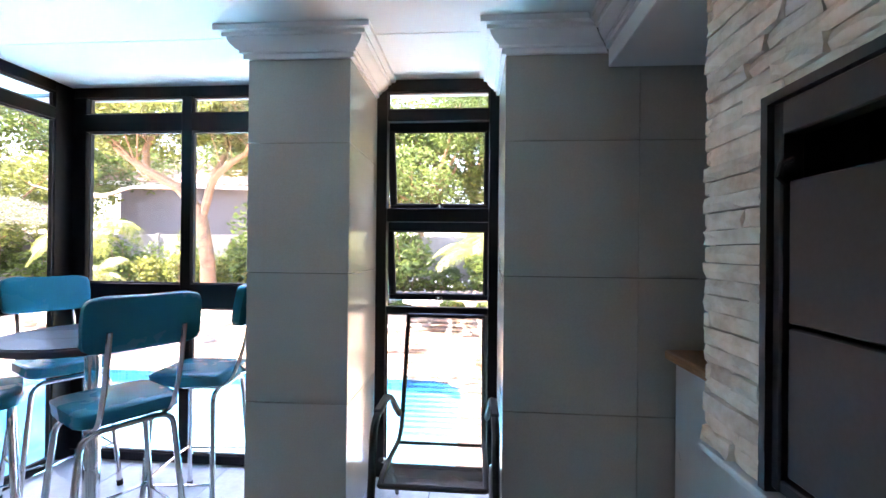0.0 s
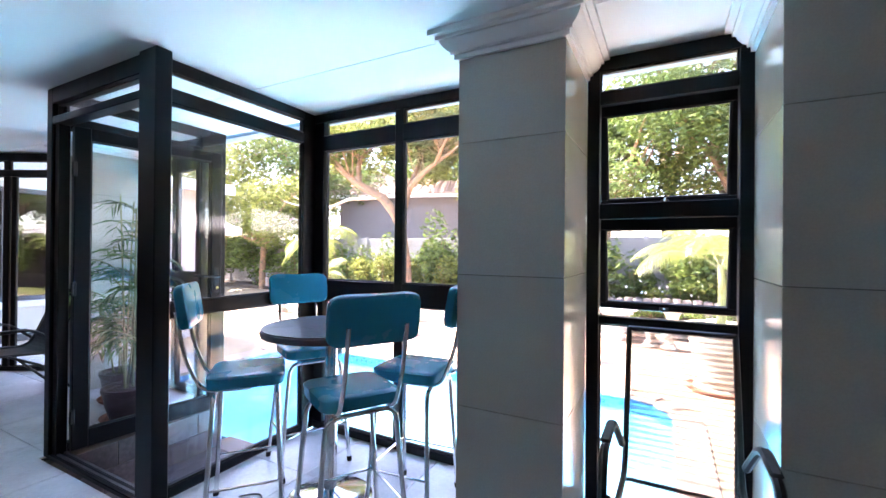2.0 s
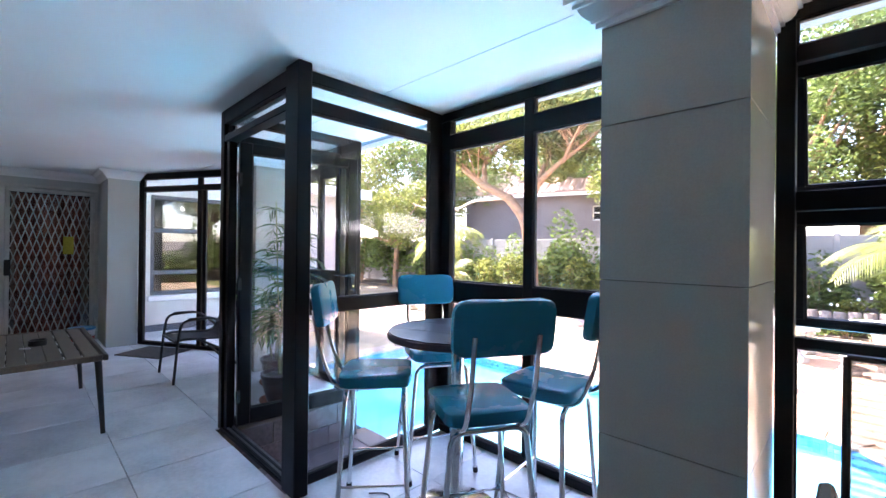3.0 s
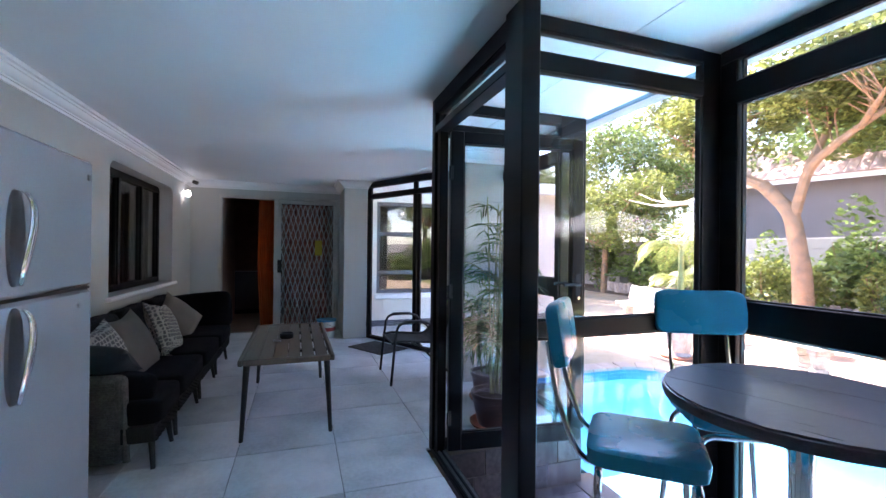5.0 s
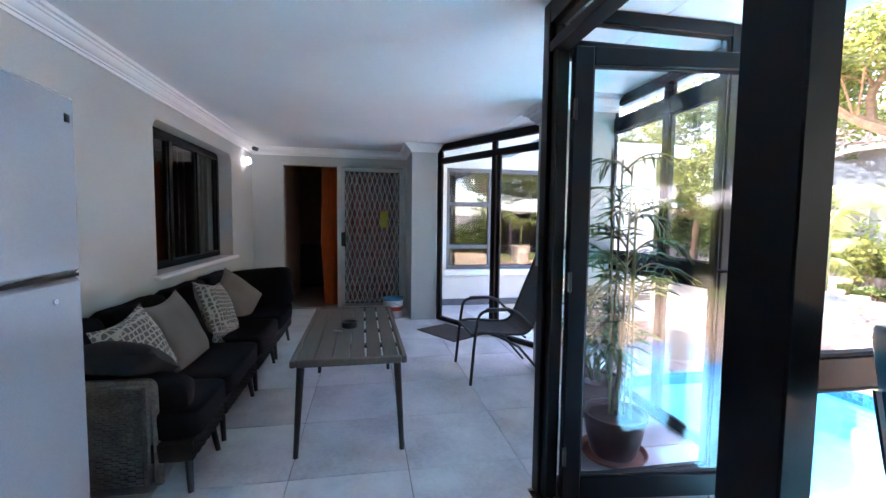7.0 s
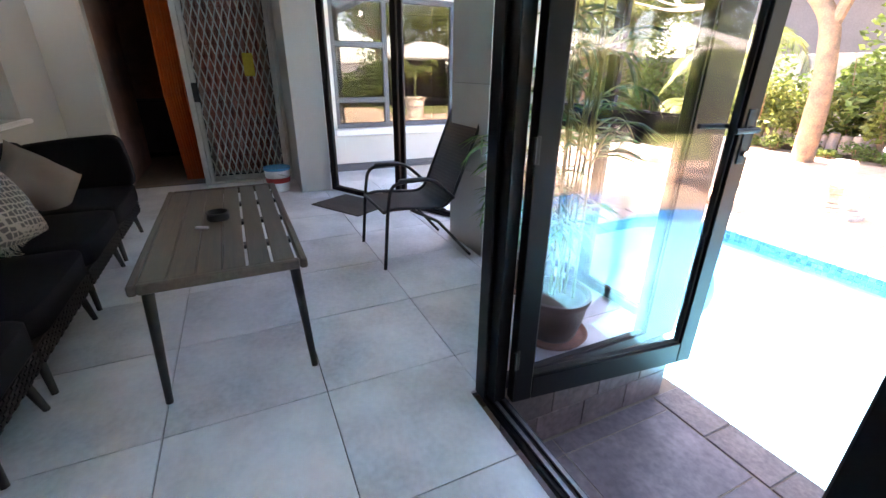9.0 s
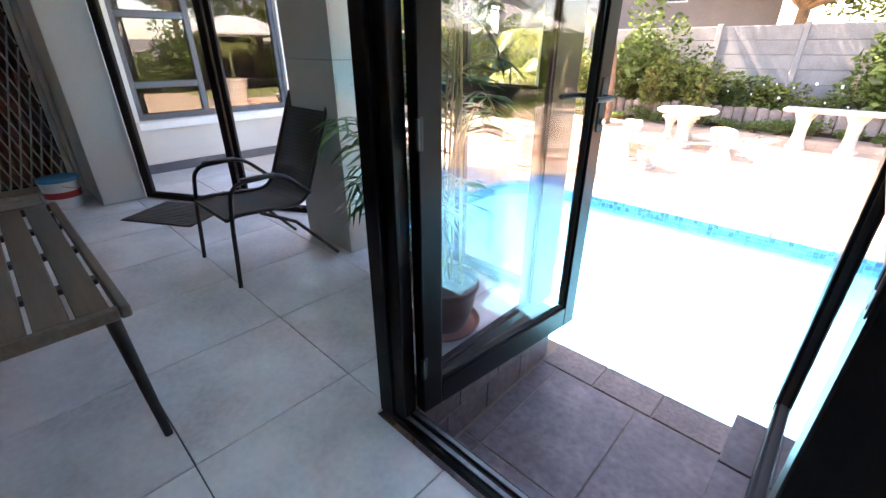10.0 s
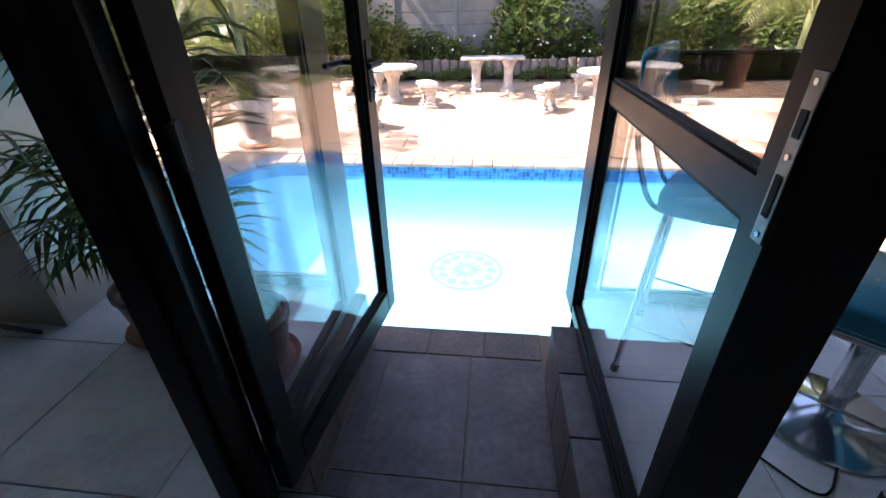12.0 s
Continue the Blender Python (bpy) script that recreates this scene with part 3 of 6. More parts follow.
glazing("window_4", pose(-2.775, 0, 0, 0, 0, 90), [(2.112, 2.984, 2.232, H1), (2.112, 2.984, 2.068, 2.142), (2.112, 2.984, 0.002, 0.055)],
        [(2.112, 2.984, 2.142, 2.232), (2.112, 2.984, 0.055, 2.068)], "black aluminium side glazing of the plant nook")
part("post_profile", B().box((-2.832, 2.985, 0.002), (-2.755, 3.205, H1), 0.005), M_alu, cp)
part("post_profile", B().box((-2.80, 2.02, 0.002), (-2.73, 2.11, H1), 0.005), M_alu, cp)
part("door_jamb", B().box((-2.730, 2.036, 0.002), (-2.672, 2.092, 2.068), 0.004), M_alu, cp)
glazing("window_5", pose(0, 3.175, 0), [(-4.02, -2.832, 2.232, H1), (-4.02, -2.832, 2.022, 2.132), (-4.02, -2.832, 0.945, 1.09), (-4.02, -2.832, 0.002, 0.055), (-3.45, -3.39, 0.056, 2.232, 0.056)],
        [(-4.02, -3.45, 2.132, 2.232), (-3.39, -2.832, 2.132, 2.232), (-4.02, -3.45, 1.09, 2.022), (-3.39, -2.832, 1.09, 2.022), (-4.02, -3.45, 0.055, 0.945), (-3.39, -2.832, 0.055, 0.945)],
        "black aluminium window of six panes in the plant nook")
DIAG = pose(-6.42, 2.155, 0, 0, 0, 28.8)
glazing("door_2", DIAG, [(0.0, 0.075, 0.002, H1), (0.075, 2.10, H0, H1), (0.075, 2.10, 2.05, 2.115), (0.075, 2.10, 0.002, 0.05), (0.985, 1.045, 0.05, 2.05, 0.05), (1.06, 1.105, 0.05, 2.05, 0.03), (0.985, 1.045, 2.115, H0, 0.045)],
        [(0.075, 0.985, 2.115, H0), (1.045, 2.10, 2.115, H0), (0.075, 0.985, 0.05, 2.05), (1.105, 2.10, 0.05, 2.05)], "black aluminium sliding glass door set at an angle", "door")
# entrance: head, top light and threshold, with the leaf folded outwards
dd = glazing("door_frame", pose(0, 2.06, 0), [(-2.73, -1.712, 2.198, H1, 0.08), (-2.73, -1.712, 2.07, 2.115, 0.08), (-2.73, -1.712, 0.001, 0.028, 0.085)], [(-2.73, -1.712, 2.115, 2.198)],
             "black aluminium entrance frame with a narrow top light", "door frame")
part("threshold_track", B().box((-2.73, -0.02, 0.028), (-1.714, -0.005, 0.036)).box((-2.73, 0.015, 0.028), (-1.714, 0.03, 0.036)), M_steel, dd)
LEAF = pose(-2.658, 2.100, 0, 0, 0, 83.4)
lf = glazing("door_1", LEAF, [(0.0, 0.085, 0.040, 2.068), (0.842, 0.922, 0.040, 2.068), (0.085, 0.842, 1.992, 2.068), (0.085, 0.842, 0.040, 0.148)], [(0.085, 0.842, 0.148, 1.992)],
             "black framed glass door standing open over the slate landing", "door")
for sy in (-1, 1):
    lv = B().box((0.862, sy * 0.026 - 0.004, 0.96), (0.902, sy * 0.026 + 0.004, 1.16), 0.003)
    lv.tube(bend([(0.882, sy * 0.028, 1.09), (0.882, sy * 0.072, 1.09), (0.757, sy * 0.076, 1.09)], 0.02), 0.010, 8)
    h = part("door_handle", lv, M_rubber, lf, "black lever handle")
    part("key_cylinder", B().tube([(0.882, sy * 0.028, 1.0), (0.882, sy * 0.045, 1.0)], 0.011, 10), M_chrome, h)
for z in (0.25, 1.05, 1.8):
    part("hinge", B().tube([(-0.006, -0.028, z - 0.04), (-0.006, -0.028, z + 0.04)], 0.008, 8).box((-0.006, -0.031, z - 0.045), (0.014, -0.026, z + 0.045), 0.002), M_rubber, lf)
lk = B().box((-1.7155, 2.006, 0.945), (-1.7125, 2.034, 1.175), 0.001)
pl = part("strike_plate", lk, M_strike, cp, "dull steel strike plate")
# raised black blocks, coloured as the shade inside the holes
for z0, z1 in ((0.985, 1.045), (1.095, 1.130)):
    part("strike_hole", B().box((-1.7172, 2.013, z0), (-1.7156, 2.027, z1)), M_black, pl)
for z in (0.957, 1.070, 1.163):
    part("screw", B().tube([(-1.7170, 2.020, z), (-1.7156, 2.020, z)], 0.0045, 8), M_chrome, pl)

# house wing window, with its sill
glazing("window_6", pose(-7.40, 0, 0, 0, 0, 90), [(2.435, 4.15, 2.068, 2.128), (2.435, 4.15, 0.555, 0.615), (2.435, 2.495, 0.615, 2.068), (3.115, 3.175, 0.615, 2.068), (4.09, 4.15, 0.615, 2.068), (2.495, 3.115, 1.545, 1.605), (2.495, 3.115, 0.88, 0.94)],
        [(2.495, 3.115, 1.605, 2.068), (2.495, 3.115, 0.94, 1.545), (2.495, 3.115, 0.615, 0.88), (3.175, 4.09, 0.615, 2.068)], "grey aluminium window in the house wing", "window", 0.06, M_grey, M_solar)
structure("window_sill", B().box((-7.40, 2.40, 0.465), (-7.24, 4.20, 0.553), 0.012), M_white, "white plastered outer window sill", "window sill")
# black box: the unlit room's darkness is in its colour
structure("room_behind_window", B().box((-8.6, 2.2, 0.0), (-8.5, 4.4, 2.4)).box((-8.5, 2.1, 0.0), (-7.61, 2.2, 2.4)).box((-8.5, 4.3, 0.0), (-7.61, 4.4, 2.4)).box((-8.5, 2.2, 2.3), (-7.61, 4.3, 2.4)).box((-8.5, 2.2, 0.0), (-7.61, 4.3, 0.1)), M_black, "black box whose colour carries the darkness of the unlit room", "wall")
# recessed window in the long wall
wz = glazing("window_7", pose(0.04, -0.50, 0.02), [(-6.288, -4.462, 1.96, 2.028), (-6.288, -4.462, 0.862, 0.92), (-4.52, -4.462, 0.92, 1.96), (-6.288, -6.23, 0.92, 1.96), (-5.10, -5.04, 0.92, 1.96), (-5.72, -5.66, 0.92, 1.96)],
        [(-5.04, -4.52, 0.92, 1.96), (-5.66, -5.10, 0.92, 1.96), (-6.23, -5.72, 0.92, 1.96)], "dark framed window set deep in the grey wall", "window", 0.06)
for x in (-4.62, -4.76, -4.90, -5.24, -5.38, -5.52, -5.86, -6.0, -6.12):
    part("burglar_bar", B().tube([(x, -0.045, 0.92), (x, -0.045, 1.96)], 0.007, 6), M_dark, wz)
# black too, so that the recess looks into an unlit room
structure("room_behind_south", B().box((-6.5, -1.6, 0.3), (-4.2, -1.5, 2.4)).box((-6.5, -1.5, 2.3), (-4.2, -0.61, 2.4)).box((-6.5, -1.5, 0.3), (-4.2, -0.61, 0.4)).box((-6.6, -1.6, 0.3), (-6.5, -0.605, 2.4)).box((-4.2, -1.6, 0.3), (-4.1, -0.605, 2.4)), M_black, "black box whose colour stands for the unlit room behind the recess", "wall")
structure("window_sill_inside", B().box((-6.34, -0.47, 0.842), (-4.34, -0.285, 0.878), 0.010), M_white, "white painted inner window sill", "window sill")

# doorway: dark room beyond
dk = B()
dk.box((-10.3, -0.7, -0.30), (-7.372, 2.09, -0.002))
structure("floor_beyond", dk, M_roomf, "brown tiled floor of the room beyond the doorway", "floor")
dk = B().box((-10.3, -0.7, 0), (-10.2, 2.09, 2.5)).box((-10.2, -0.7, 0), (-7.372, -0.6, 2.5)).box((-10.2, 2.0, 0), (-7.61, 2.09, 2.5)).box((-10.2, -0.6, 2.42), (-7.372, 2.0, 2.5))
dk.box((-8.9, -0.08, 0), (-7.372, 0.04, 2.42))
structure("wall_beyond", dk, M_room, "dim brown walls of the room beyond the doorway", "wall")
fr = B()
for y0, y1 in ((0.045, 0.08), (0.81, 0.87), (1.75, 1.785)):
    fr.box((-7.30, y0, 0.0), (-7.16, y1, 2.068), 0.004)
fr.box((-7.30, 0.045, 2.068), (-7.16, 1.785, 2.106), 0.004)
structure("door_frame_white", fr, M_gate, "pale grey painted door frame", "door frame")

# ---- ground, pool and slate landing ----
PX0, PX1, PY0, PY1 = -5.10, 0.72, 3.30, 6.22


def pool_outline(grow=0.0, n=10):
    pts = []
    for cx, cy, r, a0 in ((PX1, PY1, 0.55, 0), (PX0, PY1, 0.65, 90), (PX0, PY0, 1.15, 180), (PX1, PY0, 0.5, 270)):
        ox = cx - r if a0 in (0, 270) else cx + r
        oy = cy - r if a0 in (0, 90) else cy + r
        for k in range(n + 1):
            a = radians(a0 + 90 * k / n)
            pts.append((ox + (r + grow) * math.cos(a), oy + (r + grow) * math.sin(a)))
    return pts


def to_rect(p, x0, x1, y0, y1, cx=-2.2, cy=4.75):
    dx, dy = p[0] - cx, p[1] - cy
    t = min((x1 - cx) / dx if dx > 0 else (x0 - cx) / dx if dx < 0 else 1e9, (y1 - cy) / dy if dy > 0 else (y0 - cy) / dy if dy < 0 else 1e9)
    return cx + dx * t, cy + dy * t


inner = pool_outline(0.06)
n = len(inner)
gb = B()
gb.add([(x, y, STEP - 0.012) for x, y in inner] + [(*to_rect(p, -30, 24, -20, 30), STEP - 0.012) for p in inner] + [(*to_rect(p, -900, 900, -900, 900), STEP - 0.012) for p in inner],
       [(r * n + k, r * n + (k + 1) % n, (r + 1) * n + (k + 1) % n, (r + 1) * n + k) for r in (0, 1) for k in range(n)])
structure("ground", gb, M_ground, "sunlit paved garden ground reaching to the horizon", "ground")
sh = pool_outline()
pb = B()
rows = [(0.0, STEP - 0.02), (0.0, -0.75), (-0.05, -1.0), (-0.16, -1.16), (-0.32, -1.24), (-0.46, -1.26)]
pb.add([(x, y, z) for g2, z in rows for x, y in pool_outline(g2)], [(r * n + k, (r + 1) * n + k, (r + 1) * n + (k + 1) % n, r * n + (k + 1) % n) for r in range(len(rows) - 1) for k in range(n)] + [tuple(range((len(rows) - 1) * n, len(rows) * n))])
pool = structure("swimming_pool", pb, M_pool, "rounded swimming pool with pale blue walls and floor", "pool")
wb = B().add([(x, y, -0.47) for x, y in pool_outline(-0.002)], [tuple(range(n))])
wt = structure("water", wb, M_water, "clear turquoise pool water, almost still", "water")
wt.visible_shadow = False


# ---- things indoors ----
def heading(fx, fy):
    """Turn that brings local -y (the front of a seat) to look along (fx, fy)."""
    return math.degrees(math.atan2(fx, -fy))


def bar_stool(m):
    t = thing("bar_stool", m, "teal vinyl bar stool with a padded back on chrome legs", "bar stool", "stools round the bar table")
    part("seat", puff(0.350, 0.345, 0.068, 0.28, 10, 3), M_teal, t).location = (0, 0, 0.655)
    bk = puff(0.385, 0.05, 0.20, 0.26, 10, 9)
    o = part("backrest", bk, M_teal, t)
    o.matrix_basis = pose(0, 0.245, 0.943, -9, 0, 0)
    for sx in (-1, 1):
        part("back_support", B().tube(bend([(sx * 0.12, -0.02, 0.650), (sx * 0.12, 0.19, 0.650), (sx * 0.12, 0.262, 0.83), (sx * 0.12, 0.293, 1.02)], 0.07, 6), 0.0095, 8), M_chrome, t)
    for sy in (-1, 1):
        part("leg_hoop", B().tube(bend([(-0.205, sy * 0.165, 0.012), (-0.150, sy * 0.135, 0.636), (0.150, sy * 0.135, 0.636), (0.205, sy * 0.165, 0.012)], 0.06, 6), 0.0115, 10), M_chrome, t)
    for sx in (-1, 1):
        part("footrest_bar", B().tube([(sx * 0.187, -0.154, 0.22), (sx * 0.187, 0.154, 0.22)], 0.006, 6), M_chrome, t)
    part("footrest_bar", B().tube([(-0.186, -0.155, 0.235), (0.186, -0.155, 0.235)], 0.006, 6), M_chrome, t)
    for sx in (-1, 1):
        for sy in (-1, 1):
            part("foot_cap", B().tube([(sx * 0.206, sy * 0.166, 0.0), (sx * 0.203, sy * 0.164, 0.028)], 0.015, 10), M_rubber, t, "black rubber foot")
    return t


def seat_at(back, face, reach=0.245):
    f = Vector(face).normalized()
    return pose(back[0] + f.x * reach, back[1] + f.y * reach, 0.0, 0, 0, heading(f.x, f.y))


stool = bar_stool(seat_at((-0.380, 2.185), (-0.87, 0.49)))
for bk, fc in (((-1.376, 2.082), (0.66, 0.75)), ((-1.562, 2.922), (0.88, -0.48)), ((-0.285, 2.765), (-0.985, -0.10))):
    copy_thing(stool, seat_at(bk, fc))

bt = thing("bar_table", pose(-0.93, 2.548, 0.0, 0, 0, 20), "round dark-stained wooden bar table on a chrome pedestal", "bar table")
R = 0.345
strips = [(-R, -0.118), (-0.115, 0.115), (0.118, R)]
for u, v in strips:
    ys = [u + (v - u) * k / 8 for k in range(9)]
    ring = [(math.sqrt(max(0, R * R - y * y)) * 0.999, y) for y in ys] + [(-math.sqrt(max(0, R * R - y * y)) * 0.999, y) for y in reversed(ys)]
    part("tabletop_board", B().prism(ring, 0.886, 0.911), M_plum, bt, "", False)
part("tabletop_edge", B().lathe([(R - 0.02, 0.873), (R + 0.004, 0.876), (R + 0.008, 0.890), (R + 0.004, 0.904), (R - 0.002, 0.906), (R - 0.002, 0.876)], 48), M_plum, bt)
part("pedestal", B().lathe([(0.034, 0.03), (0.034, 0.45), (0.031, 0.46), (0.031, 0.858), (0.10, 0.868), (0.10, 0.880)], 20), M_chrome, bt)
part("base_plate", B().lathe([(0.215, 0.0), (0.22, 0.008), (0.20, 0.018), (0.09, 0.036), (0.036, 0.06)], 40), M_chrome, bt)
cb = B()
pts = [(0.05 * math.sin(k * 0.9) - 1.15 + 0.028 * k, 2.12 + 0.10 * math.sin(k * 0.55 + 0.5) + 0.012 * k, 0.006) for k in range(22)]
cb.tube(bend(pts, 0.04, 3), 0.0045, 5)
lone("power_cable", cb, M_rubber, pose(0, 0, 0), "thin black cable lying loose on the tiles", "cable")
cb2 = B().tube(bend([(-1.35 + 0.04 * k, 2.32 + 0.07 * math.sin(k * 0.8), 0.005) for k in range(14)], 0.03, 3), 0.004, 5)
lone("power_cable", cb2, M_rubber, pose(0, 0, 0), "thin black cable lying loose on the tiles", "cable")


def sling_chair(m, label, back_lean=0.30, wide=0.25, cloth=None, arm=0.635, tube=0.0125, high=0.94):
    """Patio armchair, its front towards local -y: a bent tube frame with a woven sling."""
    t = thing("sling_chair", m, label, "patio chair")
    W = wide
    seat0, seat1, top = (-0.26, 0.42), (0.20, 0.385), (0.20 + back_lean, high)
    for sx in (-1, 1):
        x = sx * (W + 0.035)
        part("front_leg_and_arm", B().tube(bend([(x + sx * 0.01, -0.30, 0.006), (x, -0.265, 0.40), (x, -0.235, arm - 0.01), (x, 0.06, arm), (x - sx * 0.02, 0.23, arm - 0.16)], 0.08, 7), tube, 8), M_dark, t)
        part("back_leg", B().tube([(x, -0.10, 0.41), (x, 0.10, 0.30), (x + sx * 0.01, 0.36, 0.006)], 0.011, 8), M_dark, t)
        part("side_rail", B().tube(bend([(sx * W, seat0[0] - 0.02, seat0[1] - 0.02), (sx * W, seat0[0] + 0.06, seat0[1]), (sx * W, seat1[0], seat1[1]), (sx * W, top[0], top[1])], 0.10, 6), 0.012, 8), M_dark, t)
        part("armrest_pad", B().box((x - 0.018, -0.18, arm - 0.003), (x + 0.018, 0.02, arm + 0.014), 0.009), M_dark, t)
    part("top_rail", B().tube([(-W, top[0], top[1]), (W, top[0], top[1])], 0.012, 8), M_dark, t)
    part("front_rail", B().tube([(-W, seat0[0] - 0.02, seat0[1] - 0.02), (W, seat0[0] - 0.02, seat0[1] - 0.02)], 0.011, 8), M_dark, t)
    part("cross_rail", B().tube([(-W, seat1[0] - 0.03, seat1[1] - 0.02), (W, seat1[0] - 0.03, seat1[1] - 0.02)], 0.009, 8), M_dark, t)
    s = B()
    path = bend([(0, seat0[0] - 0.02, seat0[1] - 0.014), (0, seat0[0] + 0.2, seat0[1] - 0.022), (0, seat1[0], seat1[1] - 0.004), (0, top[0], top[1])], 0.09, 8)
    for off in (0.0, -0.002):
        vs = [(sx * W, p.y, p.z + off) for p in path for sx in (-1, 1)]
        s.add(vs, [(2 * k, 2 * k + 1, 2 * k + 3, 2 * k + 2) for k in range(len(path) - 1)])
    part("sling", s, cloth, t, "grey-brown woven mesh sling")
    return t


sling_chair(pose(-4.385, 2.335, 0), "dark steel patio armchair with a woven mesh sling", 0.25, 0.24, M_slingA, 0.61, 0.0125, 1.0)
sling_chair(pose(0.685, 2.60, 0), "dark patio armchair with a see-through mesh sling", 0.20, 0.205, M_slingB, 0.64, 0.016, 0.955)

# fridge
fr = thing("fridge", pose(-2.145, -0.04, 0), "tall silver two-door fridge with oval handles", "fridge")
part("body", B().box((-0.35, -0.31, 0.03), (0.35, 0.265, 1.69), 0.012), M_fridge, fr)
for z0, z1, hz in ((0.06, 1.118, 0.935), (1.130, 1.70, 1.335)):
    d = part("door", B().box((-0.35, 0.272, z0), (0.35, 0.330, z1), 0.014), M_fridge, fr)
    hb = B()
    vs, fs = [], []
    for i in range(21):          # almond back plate
        a = math.pi * i / 20
        z, wdt = hz - 0.165 * math.cos(a), 0.046 * math.sin(a) ** 0.8 + 0.002
        for k in range(12):
            g = 2 * math.pi * k / 12
            vs.append((0.212 + wdt * math.cos(g), 0.330 + 0.012 * math.sin(a) ** 0.5 * max(0, math.sin(g)) ** 0.5, z))
    for i in range(20):
        for k in range(12):
            fs.append((i * 12 + k, i * 12 + (k + 1) % 12, (i + 1) * 12 + (k + 1) % 12, (i + 1) * 12 + k))
    hh = part("handle", hb.add(vs, fs), M_grip, d, "brushed almond-shaped handle plate")
    gb2, vs, fs = B(), [], []
    for i in range(25):          # S-shaped grip blade standing off the plate
        a = math.pi * i / 24
        z, cx = hz - 0.160 * math.cos(a), 0.212 + 0.026 * math.sin(2 * a + 0.25)
        wdt, out = 0.007 + 0.013 * math.sin(a) ** 1.5, 0.344 + 0.030 * math.sin(a) ** 0.7
        for k in range(10):
            g = 2 * math.pi * k / 10
            vs.append((cx + wdt * math.cos(g), out + 0.007 * math.sin(g), z))
    for i in range(24):
        for k in range(10):
            fs.append((i * 10 + k, i * 10 + (k + 1) % 10, (i + 1) * 10 + (k + 1) % 10, (i + 1) * 10 + k))
    fs += [tuple(range(10)), tuple(range(249, 239, -1))]
    part("grip", gb2.add(vs, fs), M_chrome, hh, "polished curved grip")
part("gasket", B().box((-0.345, 0.262, 1.1185), (0.345, 0.322, 1.1295)), M_rubber, fr, "black door gasket")
part("lock", B().tube([(-0.215, 0.329, 1.055), (-0.215, 0.336, 1.055)], 0.009, 12), M_chrome, fr)
part("badge", B().box((-0.316, 0.329, 1.608), (-0.294, 0.333, 1.634), 0.001), M_dark, fr)
for sx in (-1, 1):
    for sy in (-1, 1):
        part("foot", B().tube([(sx * 0.30, sy * 0.24, 0.0), (sx * 0.30, sy * 0.24, 0.035)], 0.02, 10), M_rubber, fr)


# modular sofa
def rattan(b, lo, hi, axis):
    """Woven strands over one face of a box, as staggered short slats."""
    a, c = (1, 2) if axis == 0 else (0, 2)
    du, dv = 0.032, 0.013
    nu, nv = int((hi[a] - lo[a]) / du), int((hi[c] - lo[c]) / dv)
    for i in range(nu):
        for j in range(nv):
            u0, v0 = lo[a] + du * i, lo[c] + dv * j
            o = 0.004 if (i + j) % 2 else 0.0
            p, q = [0, 0, 0], [0, 0, 0]
            p[a], q[a], p[c], q[c] = u0, u0 + du * 1.0, v0 + 0.001, v0 + dv - 0.001
            p[axis], q[axis] = hi[axis], hi[axis] + 0.003 + o
            b.box(p, q)
    return b


def sofa_unit(m, half=0.365):
    t = thing("sofa_unit", m, "charcoal cushioned rattan sofa unit along the wall", "sofa", "units of the long sofa")
    w = half - 0.008
    # darkened base: shade below the overhanging cushion is in the rattan colour
    part("base", rattan(B().box((-w, -0.34, 0.17), (w, 0.38, 0.27), 0.008), (-w, -0.3, 0.175), (w, 0.38, 0.265), 1), M_rattan_shade, t)
    part("back_frame", B().box((-w, -0.36, 0.27), (w, -0.31, 0.66), 0.012), M_rattan, t)
    part("seat_cushion", puff(2 * w - 0.004, 0.68, 0.15, 0.2, 10, 5), M_sofa, t).location = (0, 0.07, 0.265)
    o = part("back_cushion", puff(2 * w - 0.006, 0.15, 0.42, 0.26, 10, 2), M_sofa, t)
    o.matrix_basis = pose(0, -0.20, 0.365, 10, 0, 0)
    for sx in (-1, 1):
        for sy in (-0.30, 0.34):
            part("leg", B().tube([(sx * (half - 0.08), sy, 0.18), (sx * (half - 0.045), sy + 0.02 * (1 if sy > 0 else -1), 0.0)], 0.019, 10, 0.013), M_dark, t)
    return t


units = [sofa_unit(pose(-3.225, 0.03, 0), 0.235), sofa_unit(pose(-3.835, 0.03, 0))]
units += [copy_thing(units[1], pose(-3.835 - 0.74 * k, 0.03, 0)) for k in (1, 2)]
a = B().box((0.175, -0.34, 0.07), (0.235, 0.215, 0.555), 0.015)
rattan(a, (0.175, -0.33, 0.08), (0.235, 0.21, 0.545), 0)
rattan(a, (0.180, -0.33, 0.08), (0.232, 0.215, 0.545), 1)
part("armrest", a, M_rattan, units[0], "grey-brown woven rattan arm")
part("arm_rim", B().tube(bend([(0.205, -0.34, 0.556), (0.205, 0.215, 0.556), (0.212, 0.235, 0.07)], 0.03, 4), 0.020, 8), M_rattan, units[0])
o = part("arm_cushion", puff(0.58, 0.12, 0.23, 0.26, 10, 4), M_sofa, units[0])
o.matrix_basis = pose(0.125, 0.05, 0.345, 0, 6, 90)
units[0]["label"] = "charcoal end sofa unit with a woven rattan arm"
o = part("arm_cushion", puff(0.68, 0.13, 0.42, 0.26, 10, 7), M_sofa, units[3])
o.matrix_basis = pose(-0.33, 0.09, 0.36, 0, -5, 90)
units[3]["label"] = "charcoal end sofa unit with a cushioned arm"


